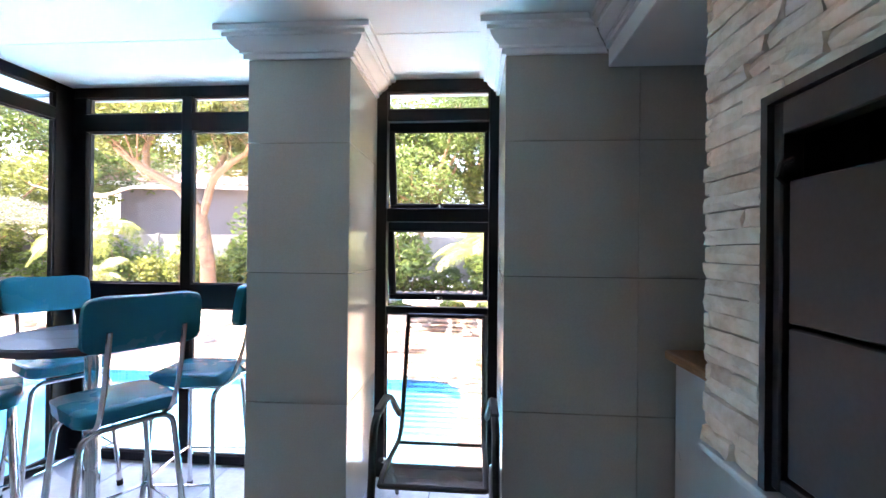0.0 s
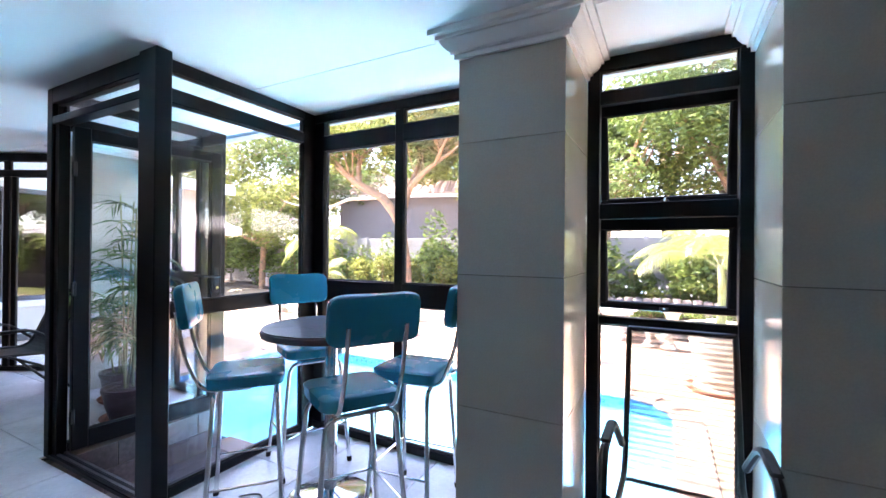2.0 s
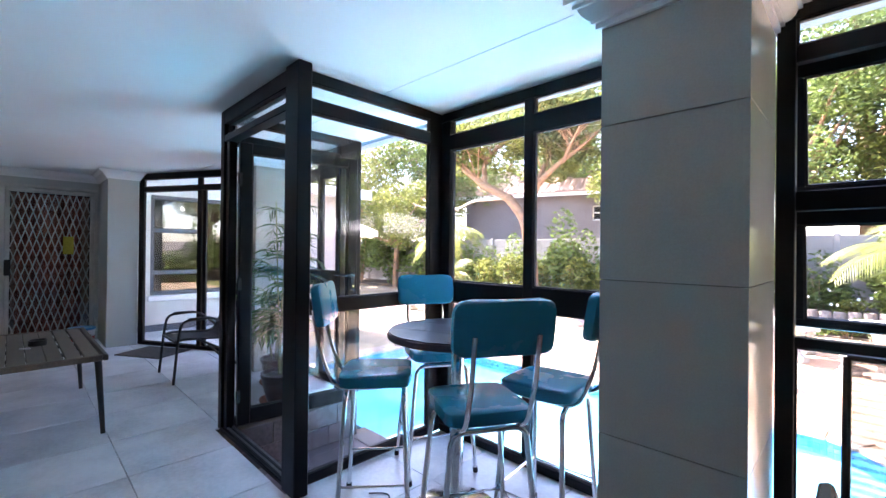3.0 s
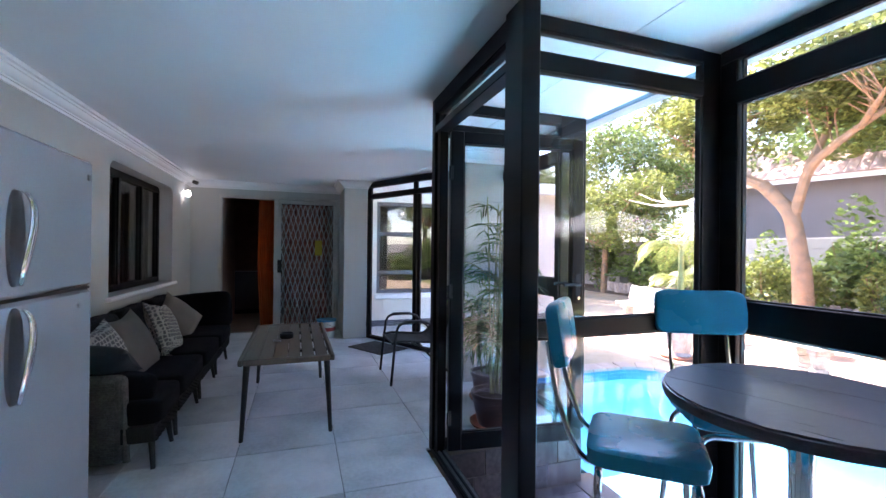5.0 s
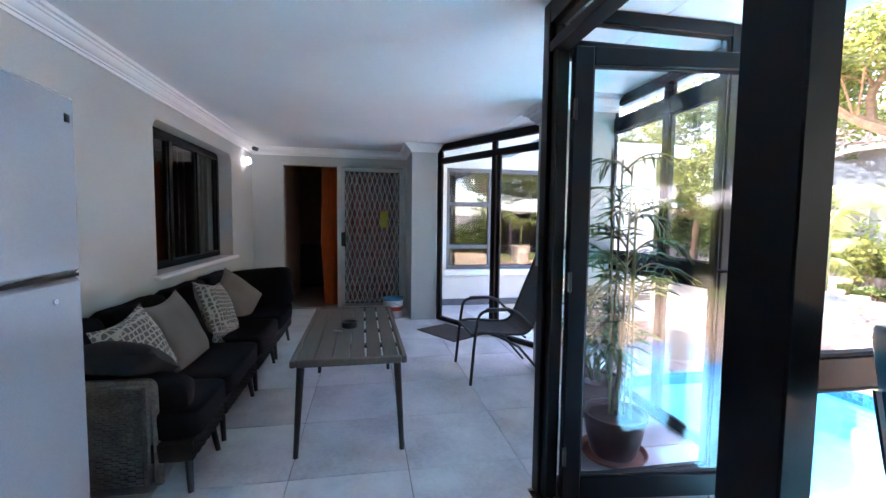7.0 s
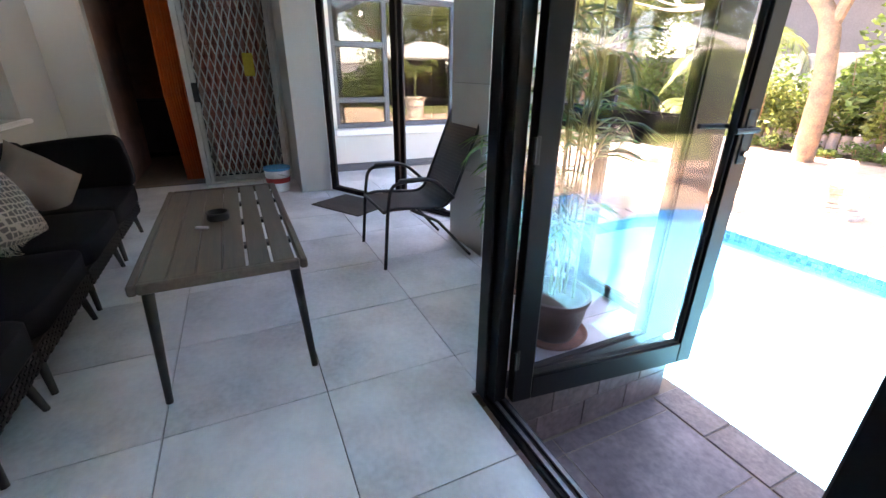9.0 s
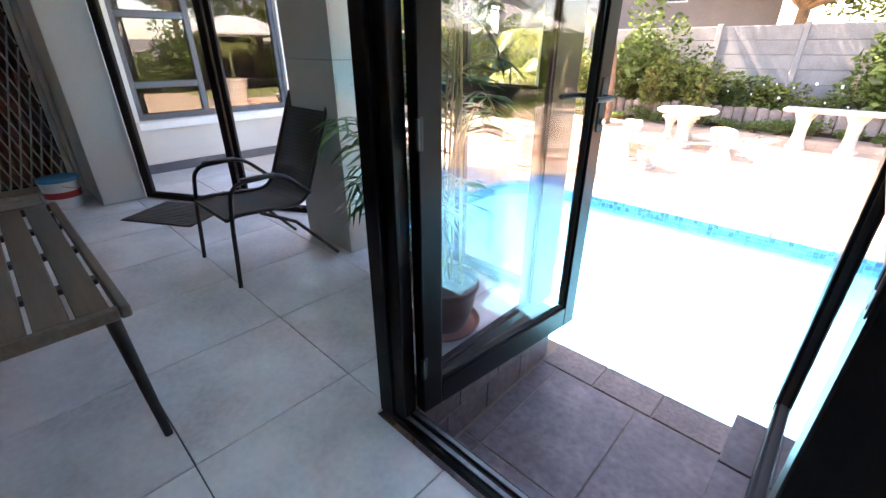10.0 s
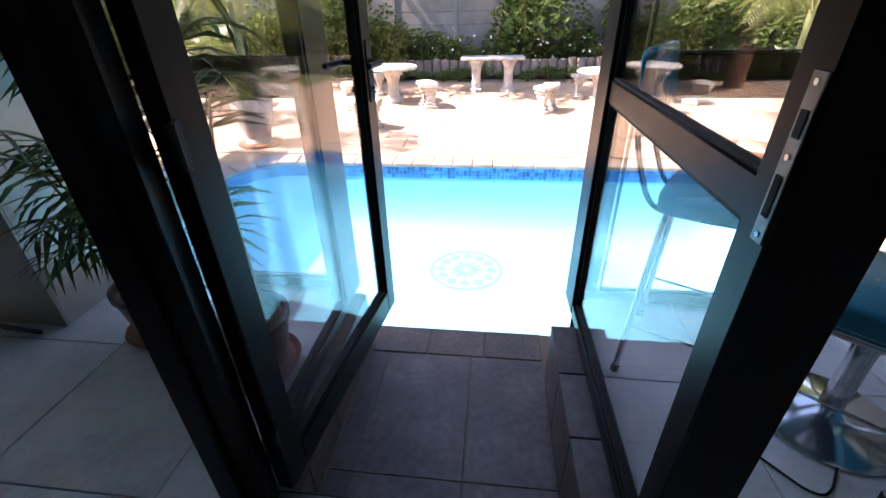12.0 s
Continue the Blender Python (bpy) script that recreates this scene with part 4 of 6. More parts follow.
def pattern_cloth():
    m = material("patterned_cushion_cloth", (0.38, 0.35, 0.30), 0.95, 0, 0.1, 6, 300, 0.4)
    nt = m.node_tree
    p = nt.nodes["Principled BSDF"]
    src = p.inputs["Base Color"].links[0].from_socket
    tc = nt.nodes.new("ShaderNodeTexCoord")
    vo = nt.nodes.new("ShaderNodeTexVoronoi")
    vo.feature = "DISTANCE_TO_EDGE"
    vo.inputs["Scale"].default_value, vo.inputs["Randomness"].default_value = 30.0, 0.35
    mr = nt.nodes.new("ShaderNodeMapRange")
    mr.inputs["From Min"].default_value, mr.inputs["From Max"].default_value = 0.10, 0.16
    mx = nt.nodes.new("ShaderNodeMix")
    mx.data_type = "RGBA"
    mx.inputs[7].default_value = (0.10, 0.095, 0.09, 1)
    nt.links.new(tc.outputs["Object"], vo.inputs["Vector"])
    nt.links.new(vo.outputs["Distance"], mr.inputs["Value"])
    nt.links.new(mr.outputs[0], mx.inputs[0])
    nt.links.new(src, mx.inputs[6])
    nt.links.new(mx.outputs[2], p.inputs["Base Color"])
    return m


M_pattern = pattern_cloth()


def cushion(m, mat, label, s=0.42, fringe=False):
    b = B()
    n = 14
    for side in (1, -1):
        vs = []
        for i in range(n + 1):
            for j in range(n + 1):
                u, v = 2 * i / n - 1, 2 * j / n - 1
                pin = 1 - 0.09 * (1 - u * u) * abs(v) ** 3 - 0.09 * (1 - v * v) * abs(u) ** 3
                h = 0.075 * ((1 - u ** 4) * (1 - v ** 4)) ** 0.6
                h *= 1 + 0.18 * noise.noise(Vector((u * 2, v * 2, side * 3 + s * 7)))
                vs.append((u * s / 2 * pin, side * h, (v + 1) * s / 2 * pin))
        fs = [(i * (n + 1) + j, (i + 1) * (n + 1) + j, (i + 1) * (n + 1) + j + 1, i * (n + 1) + j + 1) for i in range(n) for j in range(n)]
        b.add(vs, fs if side < 0 else [f[::-1] for f in fs])
    t = thing("cushion", m, label, "cushion", "cushions on the sofa")
    part("cover", b, mat, t)
    if fringe:
        rng = random.Random(4)
        f = B()
        for k in range(46):
            for z, sg in ((0.0, -1),):
                x = -s / 2 + s * k / 45
                f.tube([(x, 0, z), (x + rng.uniform(-0.012, 0.012), rng.uniform(-0.01, 0.01), z - 0.02), (x + rng.uniform(-0.02, 0.02), rng.uniform(-0.015, 0.02), z - 0.045)], 0.0022, 4, 0.001)
        for x in (-s / 2, s / 2):
            for q in range(8):
                f.tube([(x, 0, 0.01), (x + rng.uniform(-0.03, 0.03), rng.uniform(-0.03, 0.03), -0.03), (x + rng.uniform(-0.05, 0.05), rng.uniform(-0.03, 0.05), -0.065)], 0.002, 4, 0.001)
        part("fringe", f, M_fringe, t, "cream thread fringe")
    return t


cushion(pose(-3.36, 0.12, 0.42, 24, 8, -4), M_pattern, "cream cushion with a grey geometric pattern", 0.42)
cushion(pose(-3.76, 0.15, 0.415, 26, 4, -4), M_beige, "plain taupe cushion leaning on the sofa back", 0.45)
cushion(pose(-4.40, 0.15, 0.415, 24, -10, -6), M_pattern, "fringed cream cushion with a grey geometric pattern", 0.44, True)
cushion(pose(-5.22, 0.15, 0.44, 40, 32, -10), M_beige, "plain taupe cushion tipped over on the sofa", 0.44)
cushion(pose(-3.30, 0.07, 0.535, 62, 3, 92), M_greyc, "dark grey cushion lying over the sofa arm", 0.37)

# slatted coffee table
tb = thing("patio_table", pose(-3.925, 1.121, 0, 0, 0, 0.5), "low grey-brown slatted patio table on tapered dark legs", "table")
LX, LY, TZ = 0.70, 0.315, 0.557
for y0, y1, x0, x1 in ((-LY, -LY + 0.03, -LX, LX), (LY - 0.03, LY, -LX, LX), (-LY + 0.03, LY - 0.03, -LX, -LX + 0.03), (-LY + 0.03, LY - 0.03, LX - 0.03, LX)):
    part("rim", B().box((x0, y0, TZ - 0.042), (x1, y1, TZ), 0.006), M_slat, tb)
nsl = 6
for k in range(nsl):
    y0 = -LY + 0.033 + k * (2 * LY - 0.066) / nsl
    y1 = -LY + 0.033 + (k + 1) * (2 * LY - 0.066) / nsl - (0.003 if k < 3 else 0.012)
    part("slat", B().box((-LX + 0.032, y0, TZ - 0.022), (LX - 0.032, y1, TZ - 0.003), 0.003), M_slat, tb)
for x in (-0.36, 0.0, 0.36):
    part("cross_bar", B().box((x - 0.025, -LY + 0.03, TZ - 0.042), (x + 0.025, LY - 0.03, TZ - 0.0225), 0.003), M_dark, tb)
for sx in (-1, 1):
    for sy in (-1, 1):
        part("leg", B().tube([(sx * (LX - 0.07), sy * (LY - 0.05), TZ - 0.04), (sx * (LX - 0.035), sy * (LY - 0.022), 0.0)], 0.022, 12, 0.014), M_dark, tb)
ab = B().lathe([(0.0, 0.0), (0.052, 0.0), (0.056, 0.012), (0.052, 0.030), (0.058, 0.040), (0.050, 0.042), (0.043, 0.028), (0.040, 0.010), (0.0, 0.009)], 24)
lone("ashtray", ab, M_dark, pose(-3.93, 1.10, TZ - 0.003), "small dark round ashtray on the slatted table", "ashtray")
lone("lighter", B().box((-0.032, -0.010, 0), (0.032, 0.010, 0.012), 0.004), M_bucket, pose(-3.80, 1.03, TZ - 0.003, 0, 0, 65), "small white lighter on the slatted table", "lighter")

# door mat, bucket, gate, curtain
mt = thing("door_mat", pose(-5.72, 2.19, 0, 0, 0, 31), "ribbed grey-brown door mat before the sliding door", "door mat")
part("backing", B().box((-0.33, -0.24, 0.0), (0.33, 0.24, 0.006), 0.002), M_rubber, mt)
for k in range(16):
    part("rib", B().box((-0.325, -0.235 + 0.0294 * k, 0.006), (0.325, -0.215 + 0.0294 * k, 0.013), 0.003), M_mat, mt)
bk = thing("bucket", pose(-6.62, 1.58, 0), "white plastic paint bucket with a blue lid", "bucket")
part("tub", B().lathe([(0.115, 0.0), (0.118, 0.01), (0.135, 0.22), (0.140, 0.225), (0.140, 0.245), (0.134, 0.25)], 28), M_bucket, bk)
part("lid", B().lathe([(0.142, 0.238), (0.146, 0.25), (0.142, 0.266), (0.12, 0.262), (0.0, 0.262)], 28), M_blue, bk, "blue plastic lid")
part("band", B().lathe([(0.1262, 0.10), (0.1285, 0.10), (0.1335, 0.155), (0.1305, 0.155)], 28), M_red, bk, "red printed band")
part("bail", B().tube([(0.138 * math.cos(q), 0.138 * math.sin(q), 0.21 - 0.06 * math.sin(q)) for q in [math.pi * k / 12 for k in range(13)]], 0.003, 5), M_steel, bk)
gt = thing("security_gate", pose(-7.20, 0, 0), "pale steel trellis security gate, drawn across", "security gate")
gy0, gy1, gz0, gz1 = 0.912, 1.70, 0.08, 2.02
part("top_track", B().box((-0.02, 0.872, 2.022), (0.02, 1.748, 2.062), 0.003), M_gate, gt)
part("bottom_track", B().box((-0.02, 0.872, 0.0), (0.02, 1.748, 0.03), 0.003), M_gate, gt)
part("lock_stile", B().box((-0.022, 0.872, 0.03), (0.022, 0.912, 2.022), 0.004), M_gate, gt)
part("end_stile", B().box((-0.022, 1.703, 0.03), (0.022, 1.748, 2.022), 0.004), M_gate, gt)
part("lock_box", B().box((0.02, 0.865, 0.93), (0.05, 0.925, 1.13), 0.005), M_dark, gt, "dark steel lock box")
cols = 11
dy = (gy1 - gy0) / cols
dz = 0.24
for k in range(-12, cols + 12):
    for sg, off in ((1, 0.004), (-1, -0.004)):
        y, z = gy0 + k * dy, gz0
        seg = []
        steps = 80
        inside = None
        for i in range(steps + 1):
            zz = gz0 + (gz1 - gz0) * i / steps
            yy = (gy0 + k * dy) + sg * (zz - gz0) / dz * dy
            ok = gy0 <= yy <= gy1
            if ok and inside is None:
                inside = (yy, zz)
            if inside and ok:
                last = (yy, zz)
            if inside and (not ok or i == steps):
                if last[1] - inside[1] > 0.05:
                    part("lattice_bar", B().tube([(off, *inside), (off, *last)], 0.0085, 4), M_gate, gt)
                break
part("notice", B().box((0.012, 1.42, 1.20), (0.016, 1.53, 1.44)), M_yellow, gt, "yellow notice card")
gd = glazing("door_3", pose(-7.27, 0, 0, 0, 0, 90), [(0.875, 0.915, 0.005, 2.065), (1.705, 1.747, 0.005, 2.065), (0.915, 1.705, 2.01, 2.065), (0.915, 1.705, 0.005, 0.08)], [(0.915, 1.705, 0.08, 2.01)], "sliding glass door behind the trellis gate", "door", 0.03, M_gate)
cr = B()
vs, n = [], 40
for i in range(n + 1):
    y = 0.58 + 0.23 * i / n
    x = -7.385 + 0.022 * math.sin(i * 1.35) + 0.006 * math.sin(i * 3.1)
    vs += [(x + 0.01, y + 0.03, 0.04), (x, y - 0.02, 1.0), (x, y, 2.06)]
cr.add(vs, [(3 * i + r, 3 * i + 3 + r, 3 * i + 4 + r, 3 * i + 1 + r) for i in range(n) for r in (0, 1)])
o = lone("curtain", cr, M_orange, pose(0, 0, 0), "orange pleated curtain hanging inside the doorway", "curtain")
o.modifiers.new("thick", "SOLIDIFY").thickness = 0.004
cr = B()
vs = []
for i in range(n + 1):
    y = 0.96 + 0.68 * i / n
    x = -7.62 + 0.03 * math.sin(i * 1.1) + 0.008 * math.sin(i * 2.7)
    vs += [(x, y, 0.05), (x, y, 1.0), (x, y, 2.05)]
cr.add(vs, [(3 * i + r, 3 * i + 3 + r, 3 * i + 4 + r, 3 * i + 1 + r) for i in range(n) for r in (0, 1)])
o = lone("curtain", cr, material("rust_curtain", (0.38, 0.13, 0.09), 0.9, 0, 0.4, 9, 120, 0.2), pose(0, 0, 0), "dark rust-red curtain behind the glass door", "curtain")
o.modifiers.new("thick", "SOLIDIFY").thickness = 0.004
cb = thing("sideboard", pose(-9.6, 0.25, 0), "dark wooden cabinet in the dim room", "cabinet")
part("carcass", B().box((-0.25, -0.45, 0.08), (0.25, 0.45, 0.80), 0.01), M_plum, cb)
part("top", B().box((-0.27, -0.47, 0.80), (0.27, 0.47, 0.83), 0.006), M_plum, cb)
part("plinth", B().box((-0.22, -0.42, 0.0), (0.22, 0.42, 0.08)), M_black, cb)

# lamp and security camera in the corner
lp = thing("wall_lamp", pose(-6.74, -0.33, 2.05), "small round wall lamp, lit, by the corner", "wall lamp")
part("bracket", B().tube([(0, 0.0, 0.03), (0, 0.012, 0.03)], 0.035, 16).tube([(0, 0.01, 0.03), (0, 0.05, 0.035)], 0.010, 8), M_white, lp)
part("bulb", B().lathe([(0.018, 0.04), (0.030, 0.025), (0.040, 0.0), (0.034, -0.03), (0.012, -0.045)], 20, (0, 0.06, 0)), M_bulb, lp, "glowing white glass bulb")
sc = thing("security_camera", pose(-6.78, -0.19, 2.20), "small dark dome security camera under the cornice", "security camera")
part("mount", B().tube([(0, -0.14, 0.03), (0, -0.02, 0.02)], 0.012, 8).box((-0.03, -0.145, 0.0), (0.03, -0.135, 0.06), 0.003), M_white, sc)
part("camera_body", B().tube([(0, -0.03, 0.02), (0.01, 0.03, 0.0)], 0.026, 14), M_dark, sc)

# barbecue alcove: steel hood, doors, cabinet below, counter with oak top
br = thing("built_in_barbecue", pose(1.44, 1.105, 0), "charcoal steel built-in barbecue with closed doors", "barbecue")
part("hearth_back", B().box((0.20, -0.55, 0.82), (0.24, 0.55, 1.64)), M_black, br)
for y0, y1, z0, z1 in ((0.53, 0.55, 0.82, 1.64), (-0.55, -0.53, 0.82, 1.64), (-0.53, 0.53, 1.62, 1.64)):
    part("hearth_lining", B().box((0.0, y0, z0), (0.20, y1, z1)), M_braai, br)
for y0, y1, z0, z1 in ((0.505, 0.53, 0.83, 1.62), (-0.53, -0.505, 0.83, 1.62), (-0.505, 0.505, 1.55, 1.62), (-0.505, 0.505, 0.83, 0.86)):
    part("frame_bar", B().box((0.012, y0, z0), (0.057, y1, z1), 0.004), M_braai, br)
part("door_panel", B().box((0.022, -0.50, 1.172), (0.042, 0.50, 1.46), 0.004), M_braai, br)
part("door_panel", B().box((0.022, -0.50, 0.865), (0.042, 0.50, 1.164), 0.004), M_braai, br)
part("hook", B().tube([(0.022, 0.49, 1.50), (0.0, 0.49, 1.49), (-0.005, 0.49, 1.465), (0.012, 0.49, 1.45)], 0.006, 6), M_rubber, br)
cb = thing("base_cabinet", pose(1.48, 0.82, 0), "glossy pale grey cabinet under the stone barbecue", "cabinet")
part("carcass", B().box((0.02, -0.72, 0.06), (1.20, 1.0, 0.80), 0.004), M_cab, cb)
for k in range(3):
    d = part("door", B().box((0.0, -0.715 + 0.573 * k, 0.08), (0.018, -0.146 + 0.573 * k, 0.79), 0.003), M_cab, cb)
    part("handle", B().tube([(-0.018, -0.66 + 0.573 * k, 0.62), (-0.018, -0.66 + 0.573 * k, 0.74)], 0.005, 8), M_steel, d)
part("plinth", B().box((0.05, -0.70, 0.0), (1.18, 0.98, 0.06)), M_dark, cb)
cb = thing("counter_cabinet", pose(1.70, 2.14, 0), "pale grey counter cabinet beside the tiled wall", "cabinet")
part("carcass", B().box((0.02, -0.20, 0.06), (0.99, 0.45, 0.855), 0.004), M_cab, cb)
part("end_panel", B().box((0.0, -0.20, 0.0), (0.018, 0.45, 0.855), 0.003), M_cab, cb)
part("plinth", B().box((0.06, -0.16, 0.0), (0.99, 0.40, 0.06)), M_dark, cb)
lone("worktop", B().box((1.655, 1.925, 0.8555), (2.69, 2.595, 0.896), 0.006), M_oak, pose(0, 0, 0), "oiled oak worktop on the grey counter cabinet", "worktop")


# potted palm in the plant nook
def pot_plant(m, seed, n, height):
    rng = random.Random(seed)
    t = thing("potted_palm", m, "tall bamboo palm in a brown glazed pot on a saucer", "potted plant")
    part("saucer", B().lathe([(0.15, 0.0), (0.17, 0.006), (0.185, 0.03), (0.178, 0.032), (0.16, 0.012), (0.0, 0.011)], 32), M_terra, t)
    part("pot", B().lathe([(0.0, 0.012), (0.115, 0.012), (0.125, 0.03), (0.150, 0.12), (0.165, 0.21), (0.176, 0.225), (0.176, 0.25), (0.160, 0.252), (0.152, 0.225), (0.0, 0.22)], 32), M_brownpot, t)
    part("soil", B().lathe([(0.0, 0.221), (0.150, 0.224), (0.0, 0.232)], 20), M_soil, t)
    st, lv = B(), B()
    for k in range(n):
        a, r = rng.uniform(0, 2 * math.pi), rng.uniform(0.01, 0.09)
        h = height * rng.uniform(0.55, 1.0)
        x, y = r * math.cos(a), r * math.sin(a)
        tx, ty = x + rng.uniform(-0.14, 0.08), y + rng.uniform(-0.10, 0.12)
        pts = [(x, y, 0.22), (x * 0.7 + tx * 0.3, y * 0.7 + ty * 0.3, 0.22 + h * 0.4), (tx, ty, 0.22 + h)]
        st.tube(pts, 0.008, 6, 0.005)
        for q in range(rng.randint(4, 6)):
            f = rng.uniform(0.35, 1.0)
            b0 = Vector(pts[1]).lerp(Vector(pts[2]), max(0, f * 2 - 1)) if f > 0.5 else Vector(pts[0]).lerp(Vector(pts[1]), f * 2)
            az = rng.uniform(0, 2 * math.pi)
            dx, dyy = math.cos(az), math.sin(az)
            ln = rng.uniform(0.20, 0.36)
            if b0.x + m.translation.x + dx * ln > -2.86:
                az = math.pi - az
                ln *= 0.8
            if b0.y + m.translation.y + math.sin(az) * ln > 3.02:
                az = -az
            frond(lv, b0, az, ln, rng.uniform(0.10, 0.22), rng.uniform(0.05, 0.25), 5, rng.uniform(0.16, 0.25), 0.013, st)
    part("stem", st, M_stem, t)
    part("foliage", lv, M_bamb, t, "", False)
    return t


pot_plant(pose(-3.02, 2.60, 0), 3, 8, 1.62)
pot_plant(pose(-3.52, 2.80, 0), 8, 9, 0.75)


# ---- garden ----
def cement_table(m, r, h, label):
    t = thing("cement_table", m, label, "garden table", "cement garden furniture")
    part("tabletop", B().lathe([(0.0, h - 0.055), (r * 0.96, h - 0.055), (r, h - 0.04), (r, h - 0.012), (r * 0.97, h), (0.0, h)], 32), M_cement, t)
    part("pedestal", B().lathe([(0.19, 0.0), (0.20, 0.03), (0.20, 0.07), (0.13, 0.11), (0.10, 0.16), (0.095, 0.30), (0.11, 0.42), (0.15, 0.50), (0.19, h - 0.056)], 24, wob=0.06, lobes=8), M_cement, t)
    return t


def cement_bench(m, label, r=0.62, span=52, h=0.44, deep=0.28):
    """A curved seat on two scrolled feet."""
    t = thing("cement_bench", m, label, "garden bench", "cement garden furniture")
    n = 12
    prof = [(0, h - 0.06), (0, h - 0.02), (0.02, h), (deep - 0.02, h), (deep, h - 0.02), (deep, h - 0.06)]
    vs, fs, k = [], [], len(prof)
    for i in range(n + 1):
        a = radians(-span / 2 + span * i / n - 90)
        for o, z in prof:
            vs.append(((r + o - deep / 2) * math.cos(a), (r + o - deep / 2) * math.sin(a) + r, z))
    for i in range(n):
        for j in range(k):
            fs.append((i * k + j, i * k + (j + 1) % k, (i + 1) * k + (j + 1) % k, (i + 1) * k + j))
    fs += [tuple(range(k)), tuple(range(n * k + k - 1, n * k - 1, -1))]
    part("seat_slab", B().add(vs, fs), M_cement, t)
    for sg in (-1, 1):
        a = radians(sg * span * 0.30 - 90)
        c = Vector((r * math.cos(a), r * math.sin(a) + r, 0))
        f = B()
        mm = Matrix.Translation(c) @ pose(0, 0, 0, 0, 0, math.degrees(a) + 90)
        for w, d, z0, z1 in ((0.085, 0.13, 0.0, 0.06), (0.06, 0.10, 0.06, 0.12), (0.045, 0.075, 0.12, 0.24), (0.06, 0.10, 0.24, 0.31), (0.08, 0.125, 0.31, h - 0.06)):
            f.box((-w, -d, z0), (w, d, z1), 0.012, mm)
        part("foot", f, M_cement, t)
    return t


cement_table(pose(-4.05, 9.95, STEP), 0.48, 0.66, "round white cement garden table on a fluted pedestal")
cement_table(pose(-0.25, 9.55, STEP), 0.42, 0.62, "round white cement garden table on a fluted pedestal")
cement_table(pose(0.75, 10.2, STEP), 0.45, 0.62, "round white cement garden table on a fluted pedestal")
cement_table(pose(-7.6, 9.9, STEP), 0.45, 0.66, "round white cement garden table on a fluted pedestal")
b0 = cement_bench(pose(-3.28, 9.50, STEP, 0, 0, 115), "curved white cement bench beside a garden table")
for x, y, a in ((-1.18, 9.12, 60), (-0.50, 7.52, 20), (-4.05, 7.92, -30), (-4.75, 9.35, -70), (-4.35, 10.75, 190), (0.55, 9.05, -20), (1.45, 9.9, 80), (-6.75, 9.55, 100), (-0.3, 10.35, 170)):
    copy_thing(b0, pose(x, y, STEP, 0, 0, a))
st = thing("serving_table", pose(-2.15, 11.1, STEP), "long white cement serving table on two columns", "garden table", "cement garden furniture")
part("tabletop", B().box((-0.66, -0.22, 0.64), (0.66, 0.22, 0.70), 0.02), M_cement, st)
for sx in (-1, 1):
    part("column", B().lathe([(0.15, 0.0), (0.15, 0.06), (0.10, 0.10), (0.085, 0.30), (0.10, 0.50), (0.15, 0.60), (0.16, 0.64)], 20, (sx * 0.34, 0, 0), wob=0.05, lobes=8), M_cement, st)
sb = thing("garden_bench", pose(-8.0, 8.75, STEP, 0, 0, -8), "straight cement garden bench with a slab back", "garden bench")
part("seat_slab", B().box((-0.70, -0.20, 0.40), (0.70, 0.20, 0.46), 0.015), M_cement, sb)
o = part("back_slab", B().box((-0.72, -0.03, 0.0), (0.72, 0.03, 0.36), 0.02), M_cement, sb)
o.matrix_basis = pose(0, 0.20, 0.48, -12, 0, 0)
for sx in (-1, 1):
    part("foot", B().box((sx * 0.45 - 0.06, -0.18, 0.0), (sx * 0.45 + 0.06, 0.18, 0.08), 0.02).box((sx * 0.45 - 0.045, -0.12, 0.08), (sx * 0.45 + 0.045, 0.12, 0.40), 0.02), M_cement, sb)


